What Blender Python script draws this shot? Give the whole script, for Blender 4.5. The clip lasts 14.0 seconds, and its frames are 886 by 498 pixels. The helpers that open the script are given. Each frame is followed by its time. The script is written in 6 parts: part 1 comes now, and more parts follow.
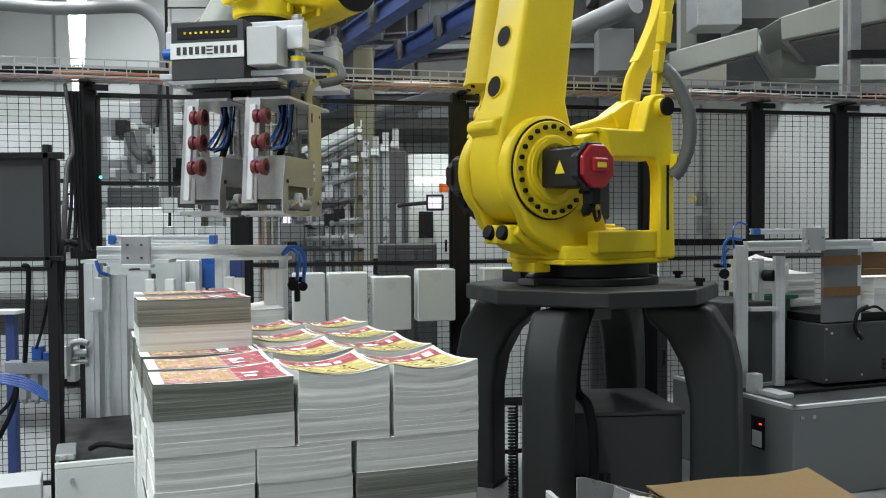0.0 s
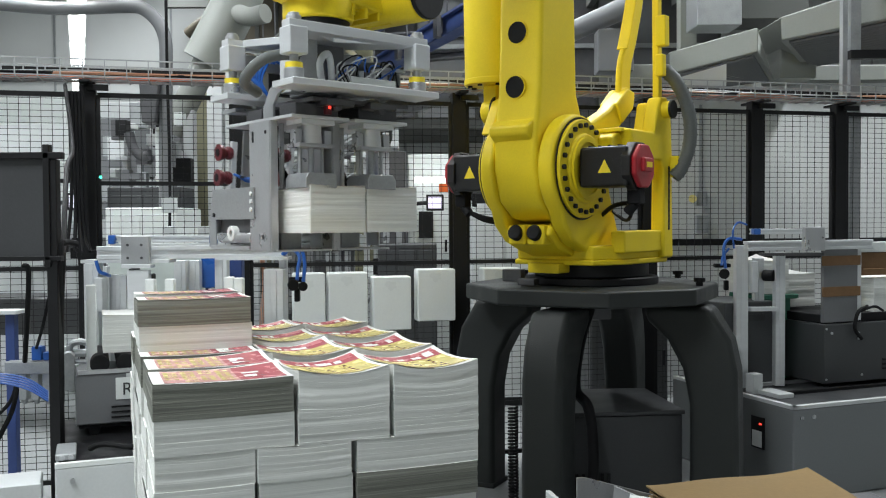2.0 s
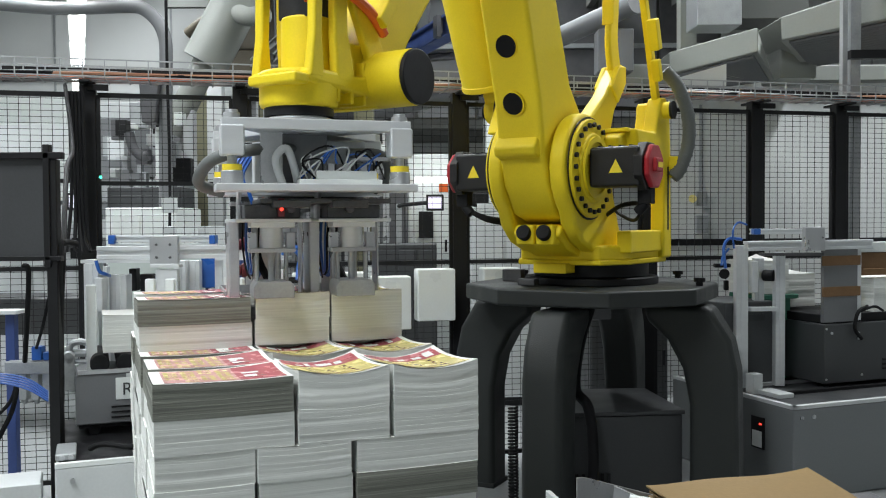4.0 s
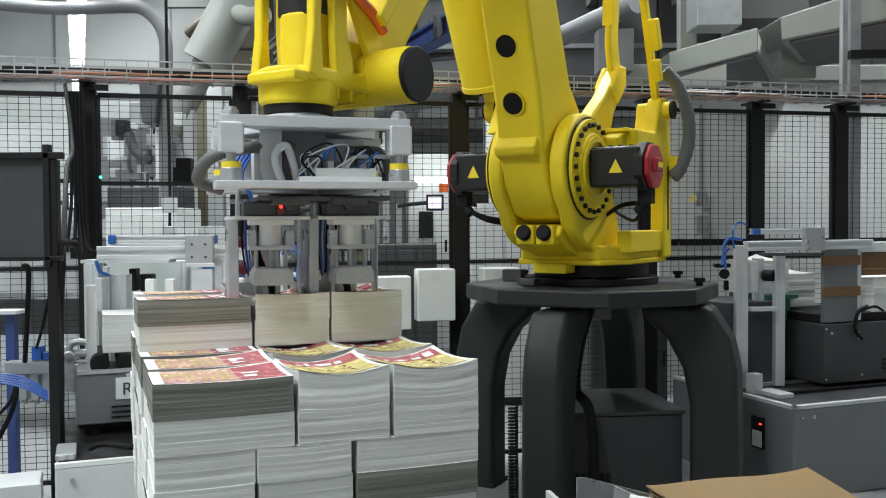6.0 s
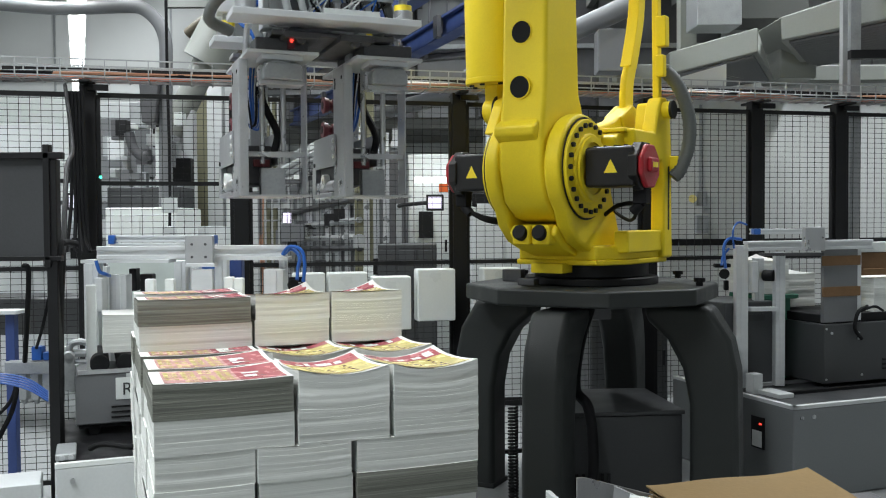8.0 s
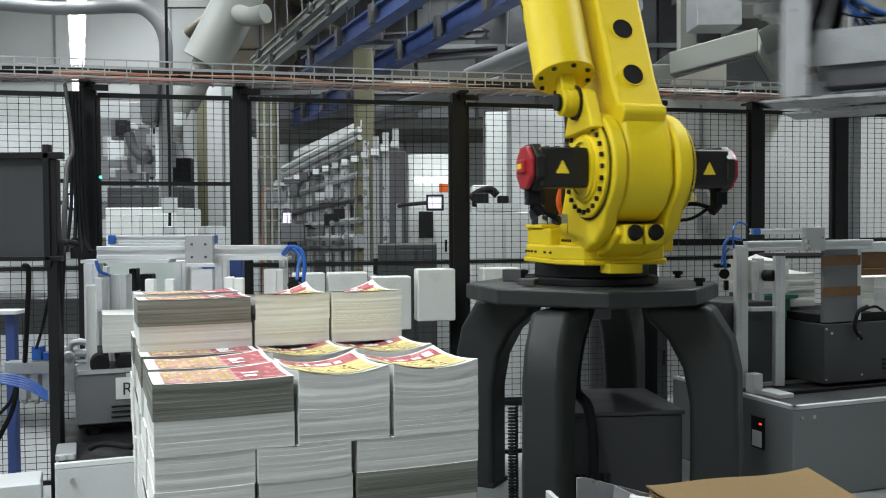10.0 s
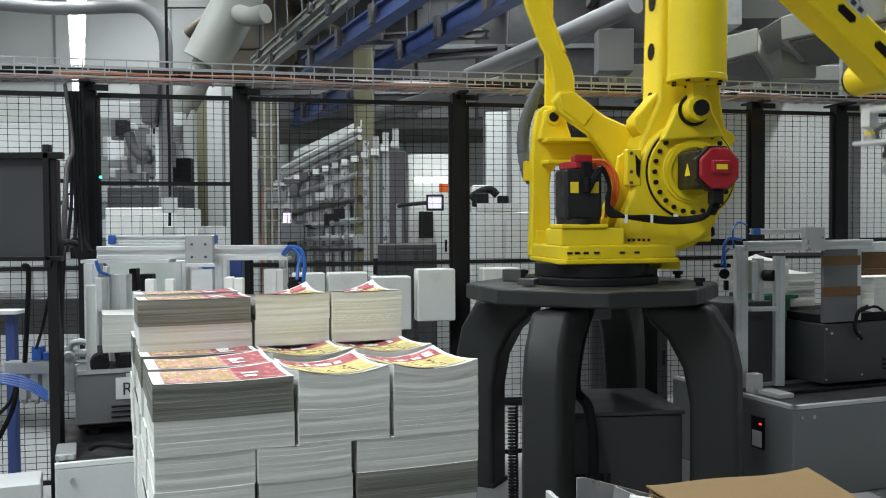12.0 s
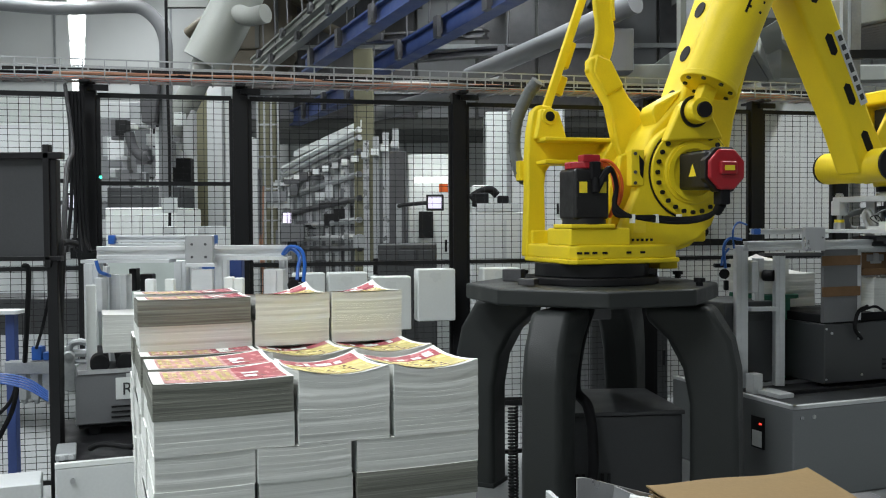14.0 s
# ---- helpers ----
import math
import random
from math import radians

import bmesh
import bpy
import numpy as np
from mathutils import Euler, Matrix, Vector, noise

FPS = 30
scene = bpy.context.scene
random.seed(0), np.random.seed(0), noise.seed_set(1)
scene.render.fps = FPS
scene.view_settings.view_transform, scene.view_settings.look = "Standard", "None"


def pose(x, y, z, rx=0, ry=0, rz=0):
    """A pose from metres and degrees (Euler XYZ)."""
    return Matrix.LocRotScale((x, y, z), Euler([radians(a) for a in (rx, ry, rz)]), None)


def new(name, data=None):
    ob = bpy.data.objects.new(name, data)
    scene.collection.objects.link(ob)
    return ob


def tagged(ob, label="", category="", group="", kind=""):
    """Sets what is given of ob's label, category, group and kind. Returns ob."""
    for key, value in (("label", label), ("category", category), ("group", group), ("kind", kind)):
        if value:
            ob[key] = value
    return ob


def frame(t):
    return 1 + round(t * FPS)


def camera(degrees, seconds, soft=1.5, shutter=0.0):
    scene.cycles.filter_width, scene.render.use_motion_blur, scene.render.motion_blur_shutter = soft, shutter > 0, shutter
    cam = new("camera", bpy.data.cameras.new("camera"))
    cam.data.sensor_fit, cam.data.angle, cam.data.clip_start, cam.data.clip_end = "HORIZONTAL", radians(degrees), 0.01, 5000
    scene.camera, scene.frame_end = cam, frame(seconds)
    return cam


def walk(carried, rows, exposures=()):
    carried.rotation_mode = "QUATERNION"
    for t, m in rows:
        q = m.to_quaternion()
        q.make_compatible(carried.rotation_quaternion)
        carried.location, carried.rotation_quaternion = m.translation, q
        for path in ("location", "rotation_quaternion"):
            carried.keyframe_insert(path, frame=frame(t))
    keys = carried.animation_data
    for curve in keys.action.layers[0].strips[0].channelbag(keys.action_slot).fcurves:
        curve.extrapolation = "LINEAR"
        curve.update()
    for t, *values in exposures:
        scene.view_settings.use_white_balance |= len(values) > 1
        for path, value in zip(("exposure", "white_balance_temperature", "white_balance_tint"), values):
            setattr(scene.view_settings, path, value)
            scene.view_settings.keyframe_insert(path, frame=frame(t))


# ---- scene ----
# ---- camera ----
cam = camera(51.66, 14.0, soft=1.1, shutter=0.5)
EYE = pose(0, 0, 1.325, 90 - 1.63, 0, 0) @ pose(0, 0, 0, 0, 0, -0.35)
walk(cam, [(0.0, EYE), (14.0, EYE)], exposures=[(0.0, 0.03), (3.0, 0.07), (8.0, 0.08), (10.5, 0.03), (12.0, -0.05), (14.0, -0.06)])

# ---- light ----
world = bpy.data.worlds.new("hall_air")
scene.world = world
world.use_nodes = True
world.node_tree.nodes["Background"].inputs[0].default_value = (0.80, 0.88, 1.0, 1)
world.node_tree.nodes["Background"].inputs[1].default_value = 0.035


def area_lamp(x, y, z, sx, sy, watts, colour=(0.92, 0.97, 1.0)):
    data = bpy.data.lights.new("fill_light", "AREA")
    data.shape, data.size, data.size_y, data.energy, data.color = "RECTANGLE", sx, sy, watts, colour
    ob = new("fill_light", data)
    ob.matrix_basis = pose(x, y, z)
    return ob


# Unseen overhead lights, added; spots and watts tuned to brighten each region.
LAMPS = [(-3.6, 0.8, 195), (-1.4, 0.3, 185), (-3.6, 6.4, 340), (0.4, 7.0, 330), (3.8, 5.9, 295), (-4.0, 12.0, 190), (1.0, 12.5, 190)]
for lx, ly, watts in LAMPS:
    area_lamp(lx, ly, 5.2, 0.5, 3.0, watts)


# ---- materials ----
def mat(name, colour, rough=0.5, metal=0.0, vary=0.12, scale=9.0, bump=0.06, fine=120.0, coat=0.0, stretch=(1, 1, 1), spec=0.5):
    """A surface with grain and blotches at two scales."""
    m = bpy.data.materials.new(name)
    m.use_nodes = True
    n, l = m.node_tree.nodes, m.node_tree.links
    b = n["Principled BSDF"]
    tex = n.new("ShaderNodeTexCoord")
    mp = n.new("ShaderNodeMapping")
    mp.inputs["Scale"].default_value = stretch
    l.new(tex.outputs["Object"], mp.inputs["Vector"])
    big, small = n.new("ShaderNodeTexNoise"), n.new("ShaderNodeTexNoise")
    for node, s, d in ((big, scale, 5), (small, fine, 3)):
        node.inputs["Scale"].default_value, node.inputs["Detail"].default_value = s, d
        l.new(mp.outputs[0], node.inputs["Vector"])
    mix = n.new("ShaderNodeMix")
    mix.data_type = "FLOAT"
    mix.inputs[0].default_value = 0.4
    l.new(big.outputs[0], mix.inputs[2])
    l.new(small.outputs[0], mix.inputs[3])
    ramp = n.new("ShaderNodeMapRange")
    ramp.inputs[1].default_value, ramp.inputs[2].default_value = 0.3, 0.7
    ramp.inputs[3].default_value, ramp.inputs[4].default_value = 1 - vary, 1 + vary * 0.6
    l.new(mix.outputs[0], ramp.inputs[0])
    mul = n.new("ShaderNodeVectorMath")
    mul.operation = "SCALE"
    mul.inputs[0].default_value = colour
    l.new(ramp.outputs[0], mul.inputs["Scale"])
    l.new(mul.outputs[0], b.inputs["Base Color"])
    rr = n.new("ShaderNodeMapRange")
    rr.inputs[1].default_value, rr.inputs[2].default_value = 0.3, 0.7
    rr.inputs[3].default_value, rr.inputs[4].default_value = max(0.04, rough - 0.1), min(1, rough + 0.1)
    l.new(big.outputs[0], rr.inputs[0])
    l.new(rr.outputs[0], b.inputs["Roughness"])
    b.inputs["Metallic"].default_value = metal
    b.inputs["Coat Weight"].default_value = coat
    b.inputs["Specular IOR Level"].default_value = spec
    bp = n.new("ShaderNodeBump")
    bp.inputs["Strength"].default_value, bp.inputs["Distance"].default_value = bump, 0.004
    l.new(small.outputs[0], bp.inputs["Height"])
    l.new(bp.outputs[0], b.inputs["Normal"])
    return m


def glow(name, colour, strength):
    m = bpy.data.materials.new(name)
    m.use_nodes = True
    b = m.node_tree.nodes["Principled BSDF"]
    b.inputs["Base Color"].default_value = (*colour, 1)
    b.inputs["Emission Color"].default_value = (*colour, 1)
    b.inputs["Emission Strength"].default_value = strength
    return m


YELLOW = mat("yellow_enamel", (0.81, 0.62, 0.016), 0.52, 0, 0.09, 5, 0.08, 160, spec=0.35)
BLACKP = mat("black_enamel", (0.007, 0.007, 0.008), 0.5, 0, 0.2, 12, 0.1, spec=0.3)
MOTOR = mat("black_motor_casting", (0.010, 0.0095, 0.0095), 0.45, 0.0, 0.2, 20, 0.2)
CUPRED = mat("dark_red_rubber", (0.12, 0.012, 0.018), 0.5, 0, 0.12, 14, 0.08)
RED = mat("red_motor_cap", (0.36, 0.012, 0.02), 0.4, 0, 0.12, 14, 0.08)
STAND = mat("dark_grey_casting", (0.0165, 0.0195, 0.0185), 0.55, 0, 0.16, 6, 0.25, 220)
ALU = mat("anodised_aluminium", (0.66, 0.68, 0.69), 0.40, 0.35, 0.08, 8, 0.05, 200, stretch=(1, 1, 6))
STEEL = mat("milled_steel", (0.50, 0.51, 0.52), 0.33, 0.7, 0.14, 12, 0.06, 200)
DARKSTEEL = mat("dark_steel", (0.10, 0.10, 0.105), 0.45, 0.5, 0.25, 10, 0.1)
MACHINE = mat("grey_machine_paint", (0.155, 0.16, 0.166), 0.45, 0, 0.10, 5, 0.08)
PALEGREY = mat("pale_grey_panel", (0.55, 0.57, 0.57), 0.45, 0, 0.08, 4, 0.06)
WHITEP = mat("white_panel", (0.74, 0.77, 0.75), 0.35, 0, 0.05, 6, 0.04)
DARKGREY = mat("dark_grey_panel", (0.038, 0.040, 0.042), 0.5, 0, 0.15, 5, 0.08)
PAPER = mat("paper_edges", (0.70, 0.715, 0.68), 0.85, 0, 0.13, 3.0, 0.06, 5, stretch=(1, 1, 110), spec=0.2)
PAPERD = mat("paper_edges_printed", (0.215, 0.22, 0.19), 0.85, 0, 0.45, 3.0, 0.2, 5, stretch=(1, 1, 110), spec=0.2)
SHEET = mat("white_paper", (0.80, 0.80, 0.77), 0.7, 0, 0.04, 8, 0.05, spec=0.3)
PINK = mat("red_print", (0.50, 0.13, 0.15), 0.24, 0, 0.2, 20, 0.03)
LEMON = mat("yellow_print", (0.82, 0.70, 0.26), 0.24, 0, 0.22, 25, 0.03)
ROSE = mat("rose_print", (0.74, 0.40, 0.38), 0.24, 0, 0.15, 20, 0.03)
DARKRED = mat("dark_red_print", (0.22, 0.06, 0.05), 0.24, 0, 0.3, 30, 0.03)
LABEL = mat("yellow_label", (0.85, 0.66, 0.03), 0.5, 0, 0.08, 30, 0.03)
BLUE = mat("blue_paint", (0.028, 0.055, 0.18), 0.45, 0, 0.15, 6, 0.1)
BLUEP = mat("blue_hose", (0.015, 0.10, 0.40), 0.35, 0, 0.1, 10, 0.03)
BOARD = mat("brown_cardboard", (0.235, 0.16, 0.075), 0.8, 0, 0.10, 4, 0.2, 90, spec=0.2)
RUBBER = mat("black_rubber", (0.008, 0.008, 0.009), 0.65, 0, 0.2, 10, 0.1, spec=0.2)
HOSE = mat("grey_corrugated_hose", (0.12, 0.13, 0.125), 0.6, 0, 0.15, 10, 0.3)
CONCRETE = mat("pale_concrete_floor", (0.23, 0.24, 0.24), 0.5, 0, 0.18, 1.5, 0.12, 60)
PLASTER = mat("white_wall_cladding", (0.62, 0.635, 0.625), 0.7, 0, 0.08, 1.2, 0.1, 60)
GALV = mat("galvanised_steel", (0.37, 0.385, 0.39), 0.45, 0.5, 0.18, 14, 0.08)
OLIVE = mat("olive_grey_column", (0.14, 0.135, 0.08), 0.6, 0, 0.14, 4, 0.1)
OFFWHITE = mat("off_white_duct_paint", (0.23, 0.24, 0.22), 0.55, 0, 0.10, 2.5, 0.08)
ROOF = mat("grey_roof_deck", (0.075, 0.078, 0.072), 0.7, 0, 0.2, 2, 0.2)
ORANGE = mat("orange_cable", (0.75, 0.13, 0.02), 0.45, 0, 0.08, 10, 0.03)
COPPER = mat("copper_brown_cable", (0.45, 0.22, 0.13), 0.5, 0, 0.1, 10, 0.03)
SCREEN = glow("lit_screen", (0.75, 0.70, 0.85), 0.8)
GREENLED = glow("green_lamp", (0.05, 0.9, 0.5), 2.5)
REDLED = glow("red_lamp", (1.0, 0.05, 0.03), 2.0)
TUBE = glow("fluorescent_tube", (0.95, 0.98, 1.0), 6.0)
GREEN = mat("green_belt", (0.03, 0.16, 0.10), 0.6, 0, 0.15, 8, 0.1)


# ---- mesh tools ----
class Shape:
    """Gathers simple solids into one mesh."""

    def __init__(self):
        self.v, self.f = [], []

    def add(self, verts, faces, m=None):
        k = len(self.v)
        for p in verts:
            p = Vector(p)
            self.v.append(m @ p if m else p)
        self.f += [tuple(k + i for i in f) for f in faces]
        return self

    def box(self, c, s, m=None):
        x, y, z = (a / 2 for a in s)
        pts = [(c[0] + i * x, c[1] + j * y, c[2] + k * z) for k in (-1, 1) for j in (-1, 1) for i in (-1, 1)]
        return self.add(pts, [(0, 2, 3, 1), (4, 5, 7, 6), (0, 1, 5, 4), (2, 6, 7, 3), (0, 4, 6, 2), (1, 3, 7, 5)], m)

    def cyl(self, a, b, r, n=24, r2=None, m=None, caps=True):
        a, b = Vector(a), Vector(b)
        q = (b - a).to_track_quat("Z", "Y").to_matrix()
        r2 = r if r2 is None else r2
        pts = []
        for c, rr in ((a, r), (b, r2)):
            pts += [c + q @ Vector((rr * math.cos(2 * math.pi * (i + 0.5) / n), rr * math.sin(2 * math.pi * (i + 0.5) / n), 0)) for i in range(n)]
        faces = [(i, (i + 1) % n, n + (i + 1) % n, n + i) for i in range(n)]
        if caps:
            faces += [tuple(range(n - 1, -1, -1)), tuple(range(n, 2 * n))]
        return self.add(pts, faces, m)

    def ring(self, a, b, r, hole, n=32, m=None):
        a, b = Vector(a), Vector(b)
        q = (b - a).to_track_quat("Z", "Y").to_matrix()
        pts = []
        for c, rr in ((a, r), (b, r), (b, hole), (a, hole)):
            pts += [c + q @ Vector((rr * math.cos(2 * math.pi * i / n), rr * math.sin(2 * math.pi * i / n), 0)) for i in range(n)]
        faces = [(k * n + i, k * n + (i + 1) % n, ((k + 1) % 4) * n + (i + 1) % n, ((k + 1) % 4) * n + i) for k in range(4) for i in range(n)]
        return self.add(pts, faces, m)

    def prism(self, outline, lo, hi, axis="y", m=None):
        """An outline in the two other axes, drawn out along axis."""
        n = len(outline)
        put = {"y": lambda p, d: (p[0], d, p[1]), "x": lambda p, d: (d, p[0], p[1]), "z": lambda p, d: (p[0], p[1], d)}[axis]
        pts = [put(p, lo) for p in outline] + [put(p, hi) for p in outline]
        faces = [(i, (i + 1) % n, n + (i + 1) % n, n + i) for i in range(n)] + [tuple(range(n - 1, -1, -1)), tuple(range(n, 2 * n))]
        return self.add(pts, faces, m)

    def tube(self, path, r, n=8, m=None):
        pts = [Vector(p) for p in path]
        rings = []
        q, last = None, None
        for i, p in enumerate(pts):
            d = (pts[min(i + 1, len(pts) - 1)] - pts[max(i - 1, 0)]).normalized()
            q = d.to_track_quat("Z", "Y").to_matrix() if q is None else last.rotation_difference(d).to_matrix() @ q
            last = d
            rings += [p + q @ Vector((r * math.cos(2 * math.pi * k / n), r * math.sin(2 * math.pi * k / n), 0)) for k in range(n)]
        faces = [(i * n + k, i * n + (k + 1) % n, (i + 1) * n + (k + 1) % n, (i + 1) * n + k) for i in range(len(pts) - 1) for k in range(n)]
        faces += [tuple(range(n - 1, -1, -1)), tuple(range((len(pts) - 1) * n, len(pts) * n))]
        return self.add(rings, faces, m)

    def mesh(self, name, material):
        me = bpy.data.meshes.new(name)
        me.from_pydata([tuple(p) for p in self.v], [], self.f)
        bm = bmesh.new()
        bm.from_mesh(me)
        bmesh.ops.recalc_face_normals(bm, faces=bm.faces)
        bm.to_mesh(me)
        bm.free()
        for p in me.polygons:
            p.use_smooth = True
        me.set_sharp_from_angle(angle=radians(38))
        me.materials.append(material)
        return me


def curve(points, steps=6):
    """A smooth line through the points."""
    p = [Vector(q) for q in points]
    p = [p[0] * 2 - p[1]] + p + [p[-1] * 2 - p[-2]]
    out = []
    for i in range(1, len(p) - 2):
        for k in range(steps):
            t = k / steps
            a, b, c, d = p[i - 1:i + 3]
            out.append(0.5 * (2 * b + (c - a) * t + (2 * a - 5 * b + 4 * c - d) * t * t + (3 * b - a - 3 * c + d) * t ** 3))
    return out + [p[-2]]


def soften(ob, width, segments=2):
    b = ob.modifiers.new("worn_edges", "BEVEL")
    b.width, b.segments, b.limit_method, b.angle_limit = width, segments, "ANGLE", radians(40)
    b.harden_normals = True
    return ob


def part(name, shape, material, parent=None, label="", bevel=0.0, at=None):
    ob = new(name, shape.mesh(name, material))
    ob.parent = parent
    if at is not None:
        ob.matrix_basis = at
    if label:
        tagged(ob, label)
    if bevel:
        soften(ob, bevel)
    return ob


def thing(name, label, category, at=None, group="", kind=""):
    ob = new(name)
    ob.empty_display_size = 0.1
    if at is not None:
        ob.matrix_basis = at
    return tagged(ob, label, category, group, kind)


def whole(name, shape, material, label, category, at=None, group="", kind="", bevel=0.0):
    """A thing of one piece."""
    ob = part(name, shape, material, None, "", bevel, at)
    return tagged(ob, label, category, group, kind)


def square_tube(a, b, w):
    return Shape().box(((a[0] + b[0]) / 2, (a[1] + b[1]) / 2, (a[2] + b[2]) / 2), tuple(abs(p - q) + w for p, q in zip(a, b)))


# ---- the hall ----
def hall():
    whole("floor", Shape().box((0, 8, -0.1), (22, 26, 0.2)), CONCRETE, "pale worn concrete factory floor", "floor", kind="structure")
    whole("wall_north", Shape().box((0, 15.1, 2.9), (22, 0.2, 5.8)), PLASTER, "white clad hall wall", "wall", kind="structure")
    whole("wall_south", Shape().box((0, -4.1, 2.9), (22, 0.2, 5.8)), PLASTER, "white clad hall wall", "wall", kind="structure")
    whole("wall_west", Shape().box((-9.1, 5.5, 2.9), (0.2, 19, 5.8)), PLASTER, "white clad hall wall", "wall", kind="structure")
    whole("wall_east", Shape().box((9.1, 5.5, 2.9), (0.2, 19, 5.8)), PLASTER, "white clad hall wall", "wall", kind="structure")
    whole("ceiling", Shape().box((0, 5.5, 5.9), (18, 19.4, 0.2)), ROOF, "dark grey profiled roof deck", "ceiling", kind="structure")


hall()


# ---- safety fence: a straight run, x along it, its foot on the floor ----
FENCE = pose(-2.08, 4.41, 0, 0, 0, 13.7)
POSTS = (0.359, 1.085, 2.229, 3.333, 4.018, 4.581)


def fence():
    f = thing("safety_fence", "black welded mesh machine guard fence on black posts", "fence", FENCE, kind="structure")
    for x in POSTS:
        part("post", Shape().box((x, 0, 1.01), (0.075, 0.06, 2.02)).box((x, 0, 0.006), (0.16, 0.12, 0.012)), BLACKP, f, bevel=0.003)
    ends = (-1.2,) + POSTS + (6.0,)
    for a, b in zip(ends, ends[1:]):
        lo, hi = a + 0.045, b - 0.045
        wire = Shape()
        for k in range(int((hi - lo) / 0.05) + 1):
            wire.box((lo + 0.05 * k, -0.01, 1.015), (0.0026, 0.0026, 1.89))
        for k in range(64):
            wire.box(((lo + hi) / 2, -0.014, 0.08 + 0.03 * k), (hi - lo, 0.0024, 0.0024))
        panel = tagged(part("mesh_panel", wire, BLACKP, f), kind="stuff")
        rim = Shape()
        for z in (0.07, 1.115, 1.96):
            rim.box(((lo + hi) / 2, -0.01, z), (hi - lo, 0.022, 0.022))
        for x in (lo, hi):
            rim.box((x, -0.01, 1.015), (0.022, 0.02, 1.89))
        if a == POSTS[0]:
            rim.box(((lo + hi) / 2, -0.012, 1.53), (hi - lo, 0.02, 0.018))
        part("frame", rim, BLACKP, panel)


fence()


# ---- robot: x forward, y to its left, its axis stands on the floor ----
JX, JY = 0.710, 4.383
TOP, SHOULDER, OFF = 1.036, 1.554, 0.415
A1, A2, WRIST = 1.496, 1.493, 0.253
CRANK = radians(6)
# seconds, heading, lean of the lower arm, slope of the crank, turn of the tool
PROGRAM = [
    (0.0, 214.9, 98.6, -28.7, 168), (0.5, 219.7, 94.9, -31.2, 125), (1.0, 224.0, 92.3, -32.7, 92), (1.5, 228.4, 90.0, -34.0, 70),
    (2.0, 232.5, 89.3, -35.0, 40), (2.5, 235.2, 84.2, -39.3, 25), (3.0, 236.2, 75.3, -43.8, 18), (3.4, 236.7, 72.0, -46.3, 17),
    (4.0, 236.9, 70.3, -47.6, 17), (4.4, 236.9, 70.2, -47.7, 17), (5.8, 236.9, 70.2, -47.7, 17), (6.2, 236.8, 71.4, -46.1, 17), (6.6, 236.5, 74.7, -41.9, 17),
    (7.0, 236.3, 79.6, -36.0, 17), (7.5, 235.9, 84.2, -30.2, 18), (8.0, 234.9, 88.6, -27.0, 21), (8.2, 235.2, 90.2, -26.2, 32),
    (8.7, 241, 94, -24, 95), (9.3, 257, 101, -19, 165), (9.8, 276, 107, -14, 220), (10.2, 295, 112, -11, 256), (10.5, 309.6, 115.2, -8.0, 275), (10.8, 329, 123, -5.6, 286),
    (11.0, 341.9, 125, -5.0, 290), (11.2, 352, 121, -7.0, 291), (11.5, 361.5, 109, -14.4, 291), (12.0, 369.0, 90, -35.3, 291), (12.5, 370.3, 72.8, -53.6, 291),
    (13.0, 374.2, 68.2, -57.3, 291), (13.5, 376.4, 69.6, -59.0, 291), (14.0, 376.9, 70.4, -59.2, 291)]


def between(t):
    """The program's values at t, glided."""
    p = PROGRAM
    i = max(k for k in range(len(p)) if p[k][0] <= t + 1e-6)
    if i == len(p) - 1:
        return p[i][1:]
    a, b = p[i], p[i + 1]
    before, after = p[max(i - 1, 0)], p[min(i + 2, len(p) - 1)]
    h = b[0] - a[0]
    u = (t - a[0]) / h
    out = []
    for k in range(1, 5):
        m0 = (b[k] - before[k]) / max(b[0] - before[0], 1e-6) * h
        m1 = (after[k] - a[k]) / max(after[0] - a[0], 1e-6) * h
        if (b[k] - a[k]) * (a[k] - before[k]) <= 0:
            m0 = 0
        if (b[k] - a[k]) * (after[k] - b[k]) <= 0:
            m1 = 0
        out.append((2 * u ** 3 - 3 * u ** 2 + 1) * a[k] + (u ** 3 - 2 * u ** 2 + u) * m0 + (3 * u ** 2 - 2 * u ** 3) * b[k] + (u ** 3 - u ** 2) * m1)
    return out


def joints(t):
    """Heading, lean of the lower arm, slope of the forearm, elbow and wrist in the arm's plane, and the tool."""
    head, lean, tilt, tool = between(t)
    up, slope = radians(lean), radians(tilt) - CRANK
    ex, ez = OFF + A1 * math.cos(up), SHOULDER + A1 * math.sin(up)
    wx, wz = ex + A2 * math.cos(slope), ez + A2 * math.sin(slope)
    return head, up, slope, (ex, ez), (wx, wz), (wx + WRIST, wz - 0.13), tool


robot = thing("palletising_robot", "yellow four-axis palletising robot on a dark grey legged stand", "robot", pose(JX, JY, 0))
turret = new("turret")
turret.parent = robot
lower_arm = new("lower_arm")
lower_arm.parent = robot
forearm = new("forearm")
forearm.parent = robot
wrist = new("wrist")
wrist.parent = robot
crank = new("crank")
crank.parent = robot
push_bar = new("push_bar")
push_bar.parent = robot
level_rod = new("level_rod")
level_rod.parent = robot
fore_rod = new("fore_rod")
fore_rod.parent = robot
balancer = new("balancer")
balancer.parent = robot


